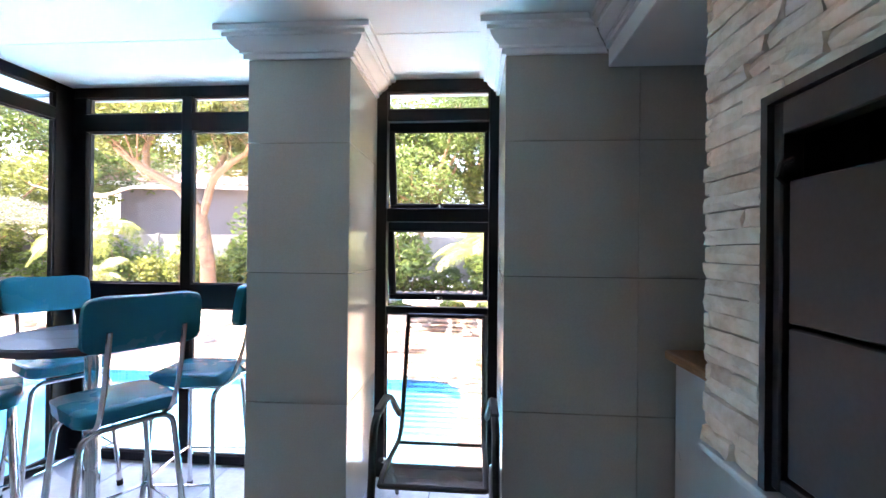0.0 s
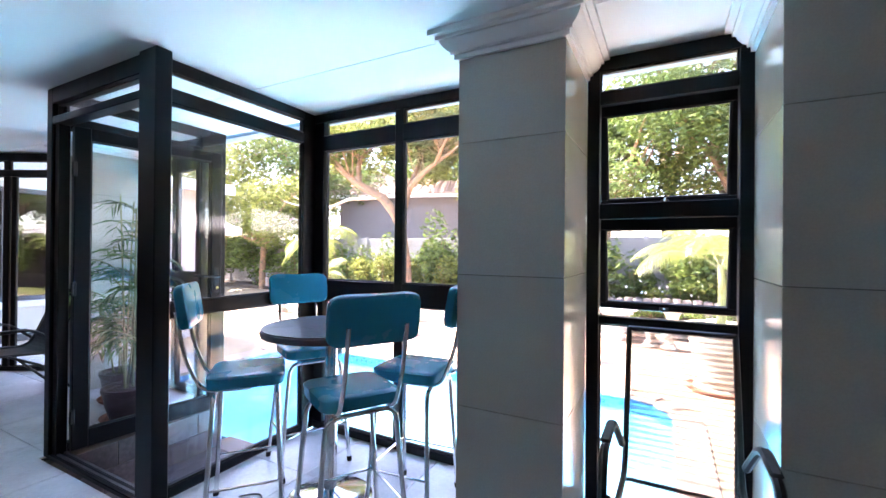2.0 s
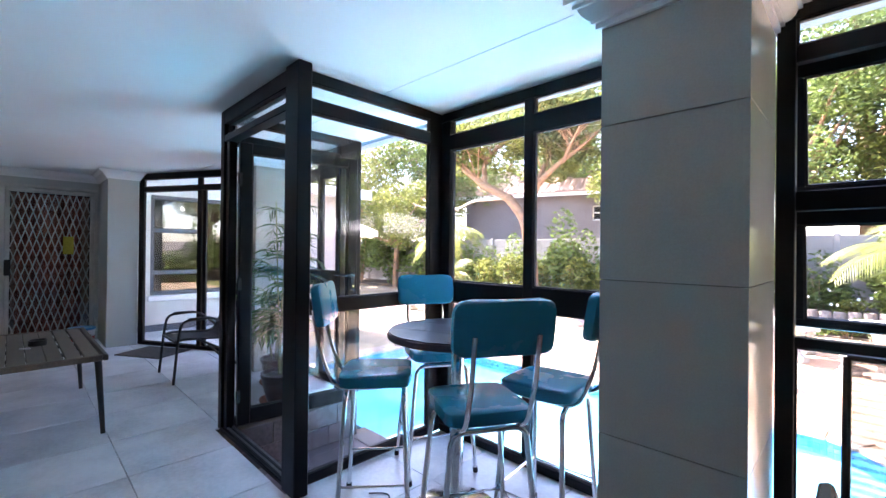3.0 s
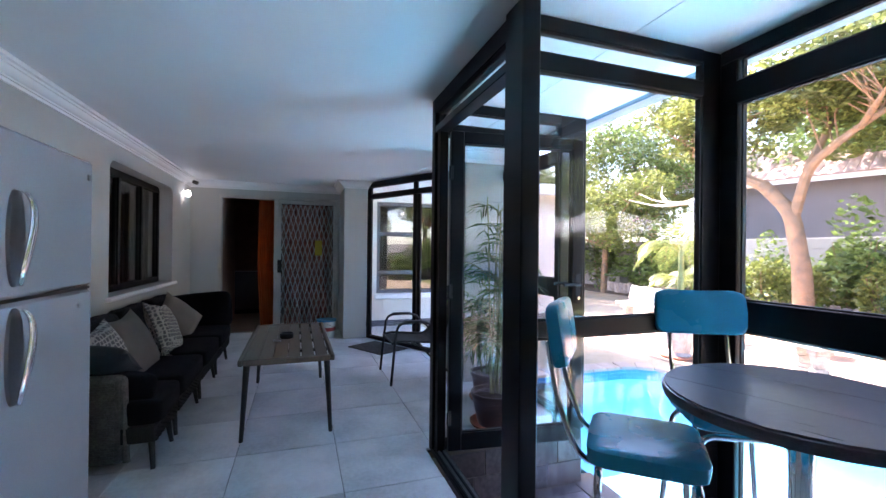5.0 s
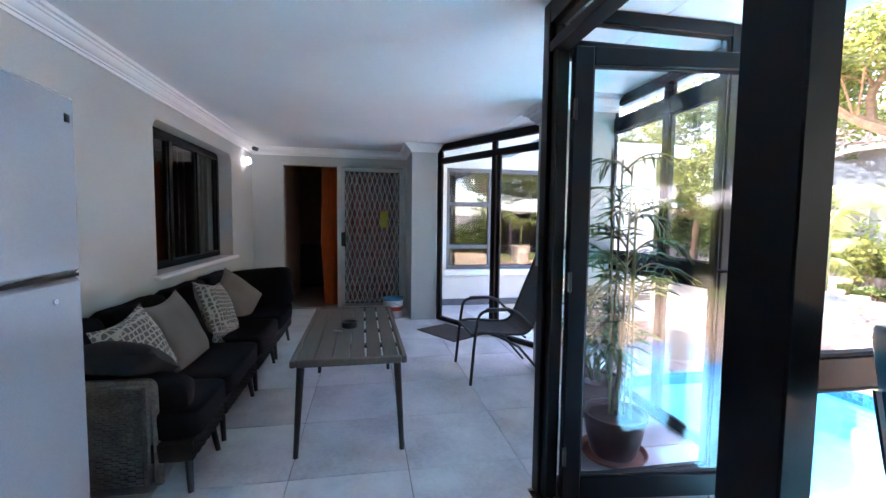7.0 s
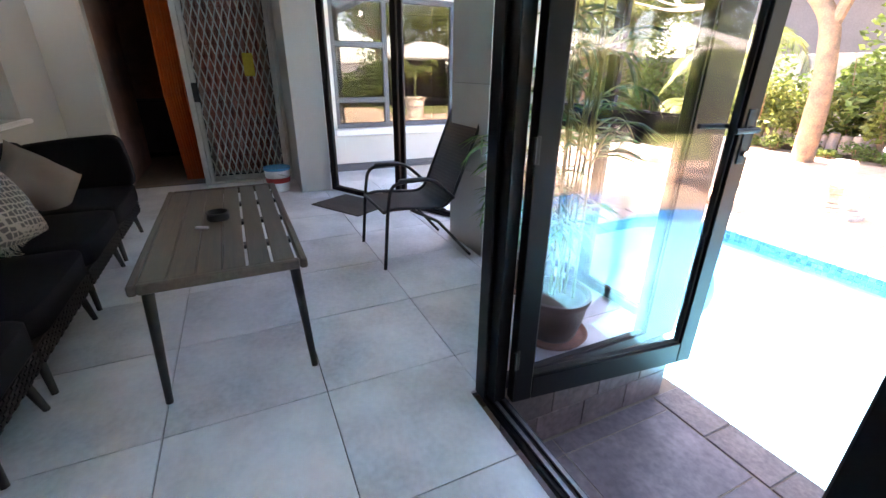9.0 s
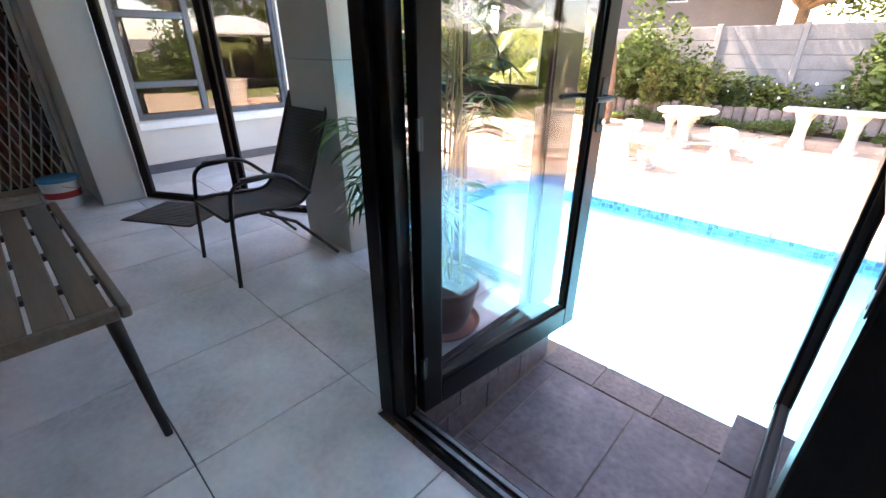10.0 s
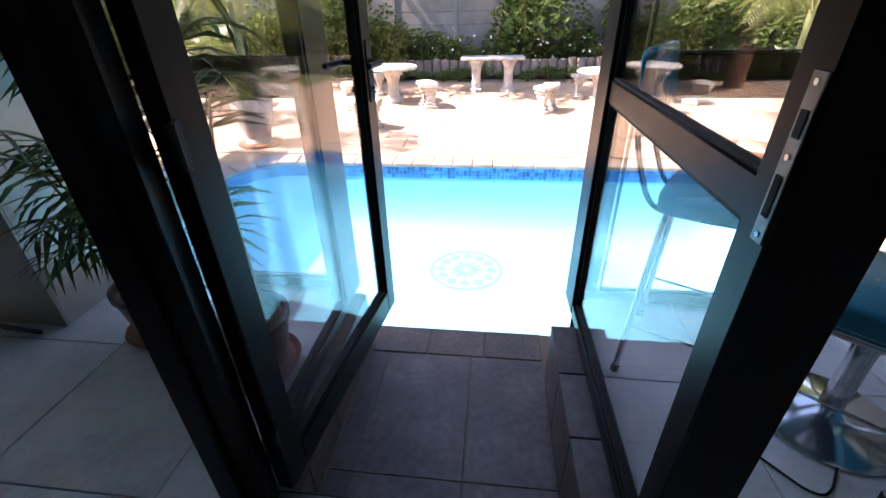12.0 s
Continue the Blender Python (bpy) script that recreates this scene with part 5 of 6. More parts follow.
def planter_palm(m, seed, pot_h, pot_r, trunk, n, length, label, style=0):
    rng = random.Random(seed)
    t = thing("planter_palm", m, label, "potted palm")
    if style:
        prof = [(pot_r * 0.62, 0.0), (pot_r * 0.66, 0.05), (pot_r * 0.55, 0.10), (pot_r * 0.82, pot_h * 0.4), (pot_r, pot_h * 0.72), (pot_r * 0.92, pot_h * 0.86), (pot_r * 0.66, pot_h * 0.92), (pot_r * 0.80, pot_h), (pot_r * 0.7, pot_h), (pot_r * 0.6, pot_h - 0.06), (0.0, pot_h - 0.05)]
    else:
        prof = [(pot_r * 0.78, 0.0), (pot_r * 0.80, 0.05), (pot_r * 0.72, 0.07), (pot_r * 0.76, 0.16), (pot_r * 0.79, 0.17), (pot_r * 0.78, 0.20), (pot_r * 0.86, pot_h * 0.62), (pot_r * 0.90, pot_h * 0.64), (pot_r * 0.90, pot_h * 0.70), (pot_r * 0.97, pot_h * 0.93), (pot_r * 1.06, pot_h * 0.95), (pot_r * 1.06, pot_h), (pot_r * 0.9, pot_h), (pot_r * 0.86, pot_h - 0.06), (0.0, pot_h - 0.05)]
    part("planter", B().lathe(prof, 40, wob=0.012, lobes=20), M_vase if not style else M_cement, t)
    part("saucer", B().lathe([(pot_r * 0.95, -0.001), (pot_r * 1.02, 0.02), (pot_r * 1.02, 0.045), (pot_r * 0.8, 0.04)], 32), M_terra, t, "terracotta saucer")
    part("soil", B().lathe([(0.0, pot_h - 0.049), (pot_r * 0.6, pot_h - 0.047), (0.0, pot_h - 0.02)], 20), M_soil, t)
    s, lv = B(), B()
    s.tube([(0, 0, pot_h - 0.05), (0.015, 0.01, pot_h + trunk * 0.5), (0.0, 0.02, pot_h + trunk)], 0.055, 10, 0.035)
    for k in range(n):
        a = 2 * math.pi * k / n + rng.uniform(-0.35, 0.35)
        ln = length * rng.uniform(0.75, 1.1)
        frond(lv, (0, 0.02, pot_h + trunk - rng.uniform(0, 0.08)), a, ln, rng.uniform(0.35, 0.85) * length, rng.uniform(0.35, 1.0) * length, 44, 0.44 * length, 0.0105, s)
    part("stem", s, M_stem, t)
    part("frond_crown", lv, M_palm, t, "", False)
    return t


planter_palm(pose(-5.30, 6.95, STEP), 5, 0.86, 0.28, 0.85, 7, 0.90, "young palm in a pale cement urn by the pool", 1)
planter_palm(pose(1.22, 6.95, STEP), 6, 0.80, 0.36, 0.72, 9, 1.05, "palm in a fluted sandstone planter by the pool")
planter_palm(pose(-6.6, 8.4, STEP), 7, 0.72, 0.30, 0.35, 8, 0.8, "small palm in a sandstone planter near the bench")

um = thing("parasol", pose(-12.5, 8.95, STEP), "open white canvas parasol on a white pole", "parasol")
part("pole", B().tube([(0, 0, 0), (0, 0, 2.75)], 0.025, 10), M_gate, um)
part("base", B().lathe([(0.30, 0.0), (0.30, 0.05), (0.06, 0.09), (0.04, 0.25)], 20), M_cement, um)
cv = B()
rim = [(1.35 * math.cos(2 * math.pi * k / 8), 1.35 * math.sin(2 * math.pi * k / 8)) for k in range(8)]
cv.add([(0, 0, 2.85)] + [(x, y, 2.30) for x, y in rim] + [(x, y, 2.12) for x, y in rim], [(0, 1 + k, 1 + (k + 1) % 8) for k in range(8)] + [(1 + k, 9 + k, 9 + (k + 1) % 8, 1 + (k + 1) % 8) for k in range(8)])
o = part("canopy", cv, M_canvas, um, "", False)
o.modifiers.new("thick", "SOLIDIFY").thickness = 0.006
for x, y in rim:
    part("rib", B().tube([(0, 0, 2.83), (x * 0.98, y * 0.98, 2.29)], 0.008, 5), M_gate, um)

# boundary wall: precast panels between posts
WALL_Y = 14.2
bw = structure("garden_wall", B().box((-20, WALL_Y + 0.03, STEP), (12, WALL_Y + 0.06, 1.75)), M_vibra, "weathered grey precast concrete boundary wall", "garden wall")
me_panel = B().box((0, -0.02, 0), (1.58, 0.028, 0.296), 0.008).mesh("wall_panel", M_vibra, False)
me_post = B().box((-0.06, -0.05, 0), (0.06, 0.05, 2.15), 0.01).mesh("wall_post", M_vibra, False)
for i in range(19):
    x = -19.8 + 1.66 * i
    o = new("wall_post", me_post)
    o.location, o.parent = (x, WALL_Y, STEP), bw
    for j in range(7):
        o = new("wall_panel", me_panel)
        o.location, o.parent = (x + 0.04, WALL_Y, STEP + 0.30 * j), bw
bl = structure("garden_wall_side", B().box((-20.1, 6.0, STEP), (-19.95, WALL_Y, 1.75)), M_vibra, "grey boundary wall at the far side of the garden", "garden wall")

structure("garden_wall_end", B().box((8.6, -2.0, STEP), (8.75, WALL_Y, 1.6)), M_vibra, "plain grey wall closing the garden", "garden wall")

# planted bed with block edging
structure("planting_bed", B().box((-20, 12.95, STEP - 0.02), (12, WALL_Y - 0.06, -0.22), 0.02), M_soil, "raised dark soil bed along the boundary wall", "planting bed")
eg = thing("bed_edging", pose(0, 12.92, STEP + 0.12), "row of rounded terracotta-grey edging blocks", "edging")
me_blk = B().lathe([(0.105, 0.0), (0.108, 0.30), (0.100, 0.36), (0.06, 0.375), (0.0, 0.378)], 10, sy=0.7).mesh("block", material("edging_block", (0.30, 0.23, 0.19), 0.85, 0, 0.2, 6, 40, 0.3, 0.2), True)
rng = random.Random(2)
for i in range(100):
    o = new("edging_block", me_blk)
    o.parent = eg
    o.matrix_basis = pose(-14 + 0.222 * i, rng.uniform(-0.015, 0.015), rng.uniform(-0.05, 0.02), 0, 0, rng.uniform(-9, 9))


def shrub(x, y, z, r, h, n, mat, size, seed, name="shrub", label="leafy green shrub in the bed by the wall"):
    rng = random.Random(seed)
    t = thing(name, pose(x, y, z), label, "shrub", "shrubs along the wall")
    b, s = B(), B()
    for k in range(5):
        a = rng.uniform(0, 6.28)
        s.tube([(0.03 * math.cos(a), 0.03 * math.sin(a), -0.05), (r * 0.4 * math.cos(a), r * 0.4 * math.sin(a), h * 0.7)], 0.014, 5, 0.006)
    for k in range(9):
        a, d = rng.uniform(0, 6.28), rng.uniform(0, 0.62) * r
        c = (d * math.cos(a), d * math.sin(a), h * rng.uniform(0.2, 0.85))
        leaves(b, rng, c, (r * rng.uniform(0.35, 0.6), r * rng.uniform(0.35, 0.6), h * rng.uniform(0.15, 0.3)), n // 9, size)
    part("stem", s, M_bark, t)
    part("foliage", b, mat, t, "", False)
    return t


kinds = [shrub(-13.0, 13.5, -0.24, 0.55, 0.75, 1000, M_leafB, 0.045, 11), shrub(-12.2, 13.5, -0.24, 0.6, 1.0, 1100, M_leafA, 0.055, 12), shrub(-11.3, 13.5, -0.24, 0.65, 1.5, 1400, M_leafA, 0.06, 13), shrub(-10.5, 12.6, STEP, 0.42, 0.36, 700, M_leafA, 0.035, 14)]
rng = random.Random(21)
x = -9.8
while x < 8.5:       # taller plants behind the edging
    k = rng.choice([0, 0, 1, 1, 0, 2])
    if -4.6 < x < -2.6 and k == 2:
        k = 0
    s = rng.uniform(0.8, 1.2)
    o = copy_thing(kinds[k], pose(x, 13.45 + rng.uniform(-0.15, 0.2), -0.24, 0, 0, rng.uniform(0, 360)))
    o.scale = (s, s, s * rng.uniform(0.8, 1.15))
    x += rng.uniform(0.42, 0.75)
for x, y, s in ((-7.0, 12.9, 1.5), (-8.0, 12.8, 1.7), (-5.6, 12.9, 1.6), (-4.7, 13.0, 1.4), (-9.0, 12.9, 1.5)):
    o = copy_thing(kinds[0], pose(x, y, -0.24, 0, 0, x * 50))
    o.scale = (s, s * 0.8, s * 1.25)
x = -9.9
while x < 7.5:       # low plants in front of it
    s = rng.uniform(0.75, 1.15)
    o = copy_thing(kinds[3], pose(x, 12.58 + rng.uniform(-0.12, 0.1), STEP, 0, 0, rng.uniform(0, 360)))
    o.scale = (s, s * 0.8, s * rng.uniform(0.7, 1.1))
    x += rng.uniform(0.38, 0.62)
for x, y, s in ((-6.35, 13.4, 1.75), (-5.7, 13.7, 1.35), (-4.9, 13.5, 0.95), (-7.4, 13.2, 0.95), (-8.3, 13.5, 1.3), (-9.2, 13.3, 1.05), (-10.3, 13.3, 1.45), (-11.5, 13.0, 1.7), (-1.2, 13.5, 1.9), (1.1, 13.5, 1.7), (2.6, 13.5, 1.8), (4.4, 13.4, 1.8), (-12.6, 13.2, 1.5), (-15.0, 13.3, 2.0), (-17.0, 13.0, 2.0)):
    o = copy_thing(kinds[2], pose(x, y, -0.24, 0, 0, x * 70))
    o.scale = (s, s * 0.85, s)
fl = B()
rng = random.Random(9)
for k in range(110):
    x, y, z = rng.uniform(-9, 6), rng.uniform(13.0, 13.5), rng.uniform(0.05, 0.6)
    r = rng.uniform(0.018, 0.035)
    a = rng.uniform(0, 6.28)
    fl.add([(x + r * math.cos(a + 1.2566 * q) * (1 if q % 2 else 0.9), y + 0.3 * r * math.sin(a + q), z + r * math.sin(a + 1.2566 * q)) for q in range(5)], [(0, 1, 2, 3, 4)])
lone("blossoms", fl, M_flower, pose(0, 0, 0), "small white blossoms scattered over the flower bed", "flowers", "", "stuff")


# trees
def tree(m, seed, trunk, limbs, crown, n, size, mat, label, bark=None, name="tree"):
    """trunk: (height, radius, lean x, lean y); crown: (radius, low, high)."""
    rng = random.Random(seed)
    t = thing(name, m, label, "tree")
    hgt, rad, lx, ly = trunk
    tb2, cb2 = B(), B()
    top = Vector((lx, ly, hgt))
    tb2.tube([(0, 0, -0.1), (lx * 0.2, ly * 0.2, hgt * 0.35), (lx * 0.6, ly * 0.6, hgt * 0.7), top], rad, 12, rad * 0.72)
    r, lo, hi = crown
    for k in range(limbs):
        a = 2 * math.pi * k / limbs + rng.uniform(-0.5, 0.5)
        end = Vector((lx + r * rng.uniform(0.5, 0.95) * math.cos(a), ly + r * rng.uniform(0.5, 0.95) * math.sin(a), rng.uniform(lo + (hi - lo) * 0.25, hi * 0.95)))
        mid = top.lerp(end, 0.5) + Vector((rng.uniform(-0.3, 0.3), rng.uniform(-0.3, 0.3), rng.uniform(-0.25, 0.35)))
        tb2.tube(bend([top - Vector((0, 0, 0.1)), mid, end], 0.6, 6), rad * 0.5, 8, rad * 0.12)
        for q in range(3):
            p0 = mid.lerp(end, rng.uniform(0.1, 0.9))
            e2 = p0 + Vector((rng.uniform(-1, 1), rng.uniform(-1, 1), rng.uniform(-0.2, 0.8))) * r * 0.35
            tb2.tube([p0, p0.lerp(e2, 0.5) + Vector((0, 0, 0.1)), e2], rad * 0.16, 6, rad * 0.05)
            leaves(cb2, rng, e2, (r * 0.26, r * 0.26, r * 0.17), n // (limbs * 6), size)
        leaves(cb2, rng, end, (r * 0.38, r * 0.38, r * 0.24), n // (limbs * 2), size)
    part("trunk", tb2, bark or M_bark, t)
    part("crown", cb2, mat, t, "", False)
    return t


def limb_tree(m, seed, paths, twigs, n, size, mat, label):
    """A tree of named limbs: paths (points, thick, thin); leaves hang in clumps on twigs that leave the limbs above the fork."""
    rng = random.Random(seed)
    t = thing("tree", m, label, "tree")
    cr = B()
    for k, (pts, r0, r1) in enumerate(paths):
        b = B()
        path = bend([Vector(p) for p in pts], 0.35, 5)
        b.tube(path, r0, 12 if k == 0 else 9, r1)
        if k:
            for q in range(twigs):
                f = rng.uniform(0.25, 1.0) * (len(path) - 1)
                i = min(len(path) - 2, int(f))
                p0 = path[i].lerp(path[i + 1], f - i)
                e2 = p0 + Vector((rng.uniform(-1.25, 1.25), rng.uniform(-1.3, 1.3), rng.uniform(0.1, 1.5)))
                b.tube([p0, p0.lerp(e2, 0.5) + Vector((rng.uniform(-0.15, 0.15), 0, 0.12)), e2], r1 * 0.7, 5, 0.008)
                for _ in range(3):
                    c = e2 + Vector((rng.uniform(-0.55, 0.55), rng.uniform(-0.55, 0.55), rng.uniform(-0.35, 0.35)))
                    leaves(cr, rng, c, (rng.uniform(0.25, 0.5), rng.uniform(0.25, 0.5), rng.uniform(0.14, 0.3)), n, size)
        part("trunk" if k == 0 else "limb", b, M_bark, t)
    part("crown", cr, mat, t, "", False)
    return t


big = limb_tree(pose(-6.30, 11.6, STEP), 31, [
    ([(0, 0, -0.1), (-0.05, 0, 1.3), (-0.27, 0, 2.6), (-0.90, 0, 3.3)], 0.20, 0.14),
    ([(-0.85, 0, 3.26), (-1.85, -0.1, 3.80), (-2.75, -0.2, 4.5), (-3.0, -0.2, 5.1), (-3.7, -0.4, 5.8)], 0.13, 0.04),
    ([(-1.75, -0.1, 3.78), (-2.05, 0.2, 4.6), (-1.5, 0.3, 5.05), (-0.6, 0.4, 5.3)], 0.09, 0.03),
    ([(-0.22, 0, 2.5), (0.0, 0.1, 3.6), (0.75, 0.1, 4.15), (1.5, 0.0, 4.5), (2.4, 0.1, 5.2)], 0.11, 0.03),
    ([(-0.05, 0.1, 3.5), (0.1, 0.7, 4.6), (-0.3, 1.2, 5.8)], 0.08, 0.03),
    ([(0.9, 0.1, 4.2), (1.6, -0.8, 4.4), (2.3, -1.4, 4.9)], 0.06, 0.02)],
    18, 95, 0.075, M_leafB, "crooked garden tree with ochre limbs and thin yellow-green leaves")
db = B()
for pts in ([(-0.9, 0, 3.3), (-2.1, -0.3, 3.28), (-2.6, -0.4, 3.02), (-3.5, -0.6, 3.15), (-4.0, -0.7, 3.42)], [(-2.6, -0.4, 3.02), (-3.1, -0.9, 2.95), (-3.9, -1.2, 3.2)], [(-3.2, -0.5, 3.1), (-3.5, -0.4, 3.35), (-3.45, -0.4, 3.6)]):
    db.tube(bend(pts, 0.3, 5), 0.05, 8, 0.015)
part("dead_branch", db, M_twig, big, "bare pale dead branch")
ta = tree(pose(-1.2, 15.9, STEP), 41, (3.0, 0.17, 0.1, 0.1), 10, (3.2, 1.4, 7.0), 19000, 0.070, M_leafA, "dense green tree behind the boundary wall")
tc2 = tree(pose(-17.2, 15.6, STEP), 42, (2.2, 0.16, 0.1, 0.1), 10, (3.0, 0.9, 6.4), 19000, 0.070, M_leafB, "dense green tree behind the boundary wall")
for src, x, y, a, s in ((ta, 2.6, 16.2, 70, 1.05), (ta, 6.8, 16.5, 200, 1.15), (ta, -15.2, 16.4, 130, 1.15), (tc2, -3.8, 17.6, 40, 1.25), (tc2, 4.7, 17.8, 260, 1.4), (tc2, -18.0, 12.5, 170, 1.2), (ta, 10.5, 16.5, 20, 1.2), (tc2, -14.4, 13.0, 300, 0.88), (ta, -19.0, 8.5, 60, 1.1), (ta, 0.6, 18.5, 310, 1.5), (ta, -8.6, 21.5, 15, 1.45), (tc2, -15.5, 21.0, 80, 1.5), (ta, 10.5, 8.5, 140, 1.0), (tc2, 10.0, 4.0, 220, 0.95), (ta, 11.5, -0.5, 30, 1.0), (tc2, 10.5, 12.0, 100, 1.0)):
    o = copy_thing(src, pose(x, y, STEP, 0, 0, a))
    o.scale = (s, s, s)

# lawn corner with a garden pavilion and shrubs before the end wall
structure("lawn", B().box((3.6, 7.2, STEP - 0.02), (8.5, 12.9, STEP + 0.012), 0.01), M_lawn, "sunlit lawn at the end of the garden", "lawn")
pav = thing("garden_pavilion", pose(6.9, 9.7, STEP + 0.01), "dark timber garden pavilion with a pale metal roof", "pavilion")
part("roof", B().add([(-1.5, -1.8, 2.2), (1.5, -1.8, 2.2), (1.5, 1.8, 2.2), (-1.5, 1.8, 2.2), (0, -0.5, 2.85), (0, 0.5, 2.85), (-1.5, -1.8, 2.12), (1.5, -1.8, 2.12), (1.5, 1.8, 2.12), (-1.5, 1.8, 2.12)],
     [(0, 1, 4), (1, 2, 5, 4), (2, 3, 5), (3, 0, 4, 5), (0, 6, 7, 1), (1, 7, 8, 2), (2, 8, 9, 3), (3, 9, 6, 0), (9, 8, 7, 6)]), M_gate, pav, "pale metal roof", False)
for sx in (-1, 1):
    for sy in (-1, 1):
        part("post", B().box((sx * 1.3 - 0.06, sy * 1.6 - 0.06, 0.0), (sx * 1.3 + 0.06, sy * 1.6 + 0.06, 2.12), 0.006), M_plum, pav)
part("back_wall", B().box((1.2, -1.5, 0.0), (1.26, 1.5, 2.1), 0.004), M_plum, pav)
for x, y, s in ((8.0, 4.6, 1.7), (8.0, 6.2, 1.6), (7.9, 7.4, 1.9), (8.0, 12.2, 1.9), (7.0, 12.4, 1.6), (8.1, 3.2, 1.6)):
    o = copy_thing(kinds[2 if s > 1.65 else 1], pose(x, y, STEP, 0, 0, y * 90))
    o.scale = (s, s, s)

# neighbouring house behind the wall
hs = thing("neighbour_house", pose(-10.82, 17.18, STEP + 0.45, 0, 0, 18), "lilac-grey plastered house with a clay tile roof", "house")
part("wall", holed(B(), "x", -2.5, 6.6, 0.0, 0.25, -0.45, 3.7, [(3.35, 4.0, 2.55, 3.2)]), M_house, hs)
part("gable_wall", B().box((-2.5, 0.25, -0.45), (-2.25, 6.0, 3.7)).box((6.35, 0.25, -0.45), (6.6, 6.0, 3.7)), M_house, hs)
part("fascia", B().box((-3.0, -0.45, 3.62), (7.0, -0.40, 3.80), 0.005), M_white, hs)
wn2 = part("window", B().box((3.35, 0.10, 2.55), (4.0, 0.16, 2.61)).box((3.35, 0.10, 3.14), (4.0, 0.16, 3.2)).box((3.35, 0.10, 2.61), (3.41, 0.16, 3.14)).box((3.94, 0.10, 2.61), (4.0, 0.16, 3.14)).box((3.41, 0.10, 2.86), (3.94, 0.16, 2.91)), M_white, hs, "white framed window")
# opaque black pane, standing for the unlit room behind it
part("pane", B().box((3.41, 0.13, 2.61), (3.94, 0.14, 3.14)), M_black, wn2)
rf = B()
for j in range(13):
    for i in range(34):
        x0 = -3.0 + 0.298 * i
        y0, z0 = -0.5 + 0.235 * j, 3.80 + 0.118 * j
        p = [(x0, y0, z0), (x0 + 0.10, y0, z0 + 0.035), (x0 + 0.19, y0, z0 + 0.035), (x0 + 0.285, y0, z0)]
        q = [(a, y0 + 0.26, c + 0.128) for a, _, c in p]
        rf.add(p + q + [(x0, y0, z0 - 0.03), (x0 + 0.285, y0, z0 - 0.03)], [(0, 1, 5, 4), (1, 2, 6, 5), (2, 3, 7, 6), (8, 9, 3, 2, 1, 0)])
part("roof_tiles", rf, M_roof, hs, "weathered clay roof tiles", False)
part("roof_back", B().add([(-3.0, 2.6, 5.36), (7.1, 2.6, 5.36), (7.1, 6.2, 3.75), (-3.0, 6.2, 3.75)], [(0, 1, 2, 3)]), M_roof, hs)
# eaves of the house wing
structure("wing_eaves", B().box((-7.7, 3.62, 2.48), (-6.95, 6.3, 2.56), 0.01).box((-6.97, 3.62, 2.36), (-6.90, 6.3, 2.52), 0.01), M_soffit, "white eaves and fascia of the house wing", "eaves")


# ---- pieces of floors, walls and paving ----
rects, ells = [], []
for i in range(-7, 10):
    for k in range(-5, 3):
        x0, x1 = -3.055 + 0.61 * i, -3.055 + 0.61 * (i + 1)
        y0, y1 = 2.05 + 0.61 * k, 2.05 + 0.61 * (k + 1)
        x0, x1, y0, y1 = max(x0, -7.29), min(x1, 2.69), max(y0, -0.325), min(y1, 3.20)
        if y0 >= 2.04:
            if x0 < -2.8 < x1:
                x1 = -2.80
            elif x0 < -1.66 < x1:
                x0 = -1.66
            elif x0 >= -2.8 and x1 <= -1.66:
                continue
        elif y1 > 2.03 and x0 < -2.8 < x1:
            ells.append([(x0, y0), (x1, y0), (x1, 2.0), (-2.802, 2.0), (-2.802, y1), (x0, y1)])
            continue
        elif y1 > 2.03 and x0 < -1.66 < x1:
            ells.append([(x0, y0), (x1, y0), (x1, y1), (-1.662, y1), (-1.662, 2.0), (x0, 2.0)])
            continue
        elif y1 > 2.03 and x1 > -2.8 and x0 < -1.66:
            y1 = 2.003
        if x1 - x0 > 0.03 and y1 - y0 > 0.03:
            rects.append((x0 + 0.0024, x1 - 0.0024, y0 + 0.0024, y1 - 0.0024))
tile_pieces(floor, M_ftile, rects, 0.012, "z", -0.012, 1, "floor_tile", 0.001)
for poly in ells:            # tiles cut round the door posts
    cx, cy = sum(p[0] for p in poly) / 6, sum(p[1] for p in poly) / 6
    o = new("floor_tile", B().prism([(x + (0.0024 if x < cx else -0.0024), y + (0.0024 if y < cy else -0.0024)) for x, y in poly], -0.012, 0.0).mesh("floor_tile", M_ftile, False))
    o.parent = floor

wall_n = bpy.data.objects["wall_north"]
zs = [(0.0, 0.6), (0.6, 1.2), (1.2, 1.8), (1.8, CEIL - 0.02)]
xs = [(0.966, 1.546), (1.546, 2.146), (2.146, 2.69)]
tile_pieces(wall_n, M_wtile, [(a + 0.001, b - 0.001, c + 0.0014, d - 0.0014) for a, b in xs for c, d in zs], 0.012, "y", 2.60, 1, "wall_tile")
tile_pieces(wall_n, M_wtile, [(2.6125, 3.19, c + 0.002, d - 0.002) for c, d in zs], 0.010, "x", 0.967, 1, "wall_tile")

# split-stone facing of the barbecue
sf = structure("stone_facing", holed(B(), "y", -0.33, 1.865, 1.465, 2.70, 0.82, CEIL, [(0.555, 1.655, 0.82, 1.64)]), M_mortar, "cream split-stone facing round the barbecue", "stone wall")
rng = random.Random(12)


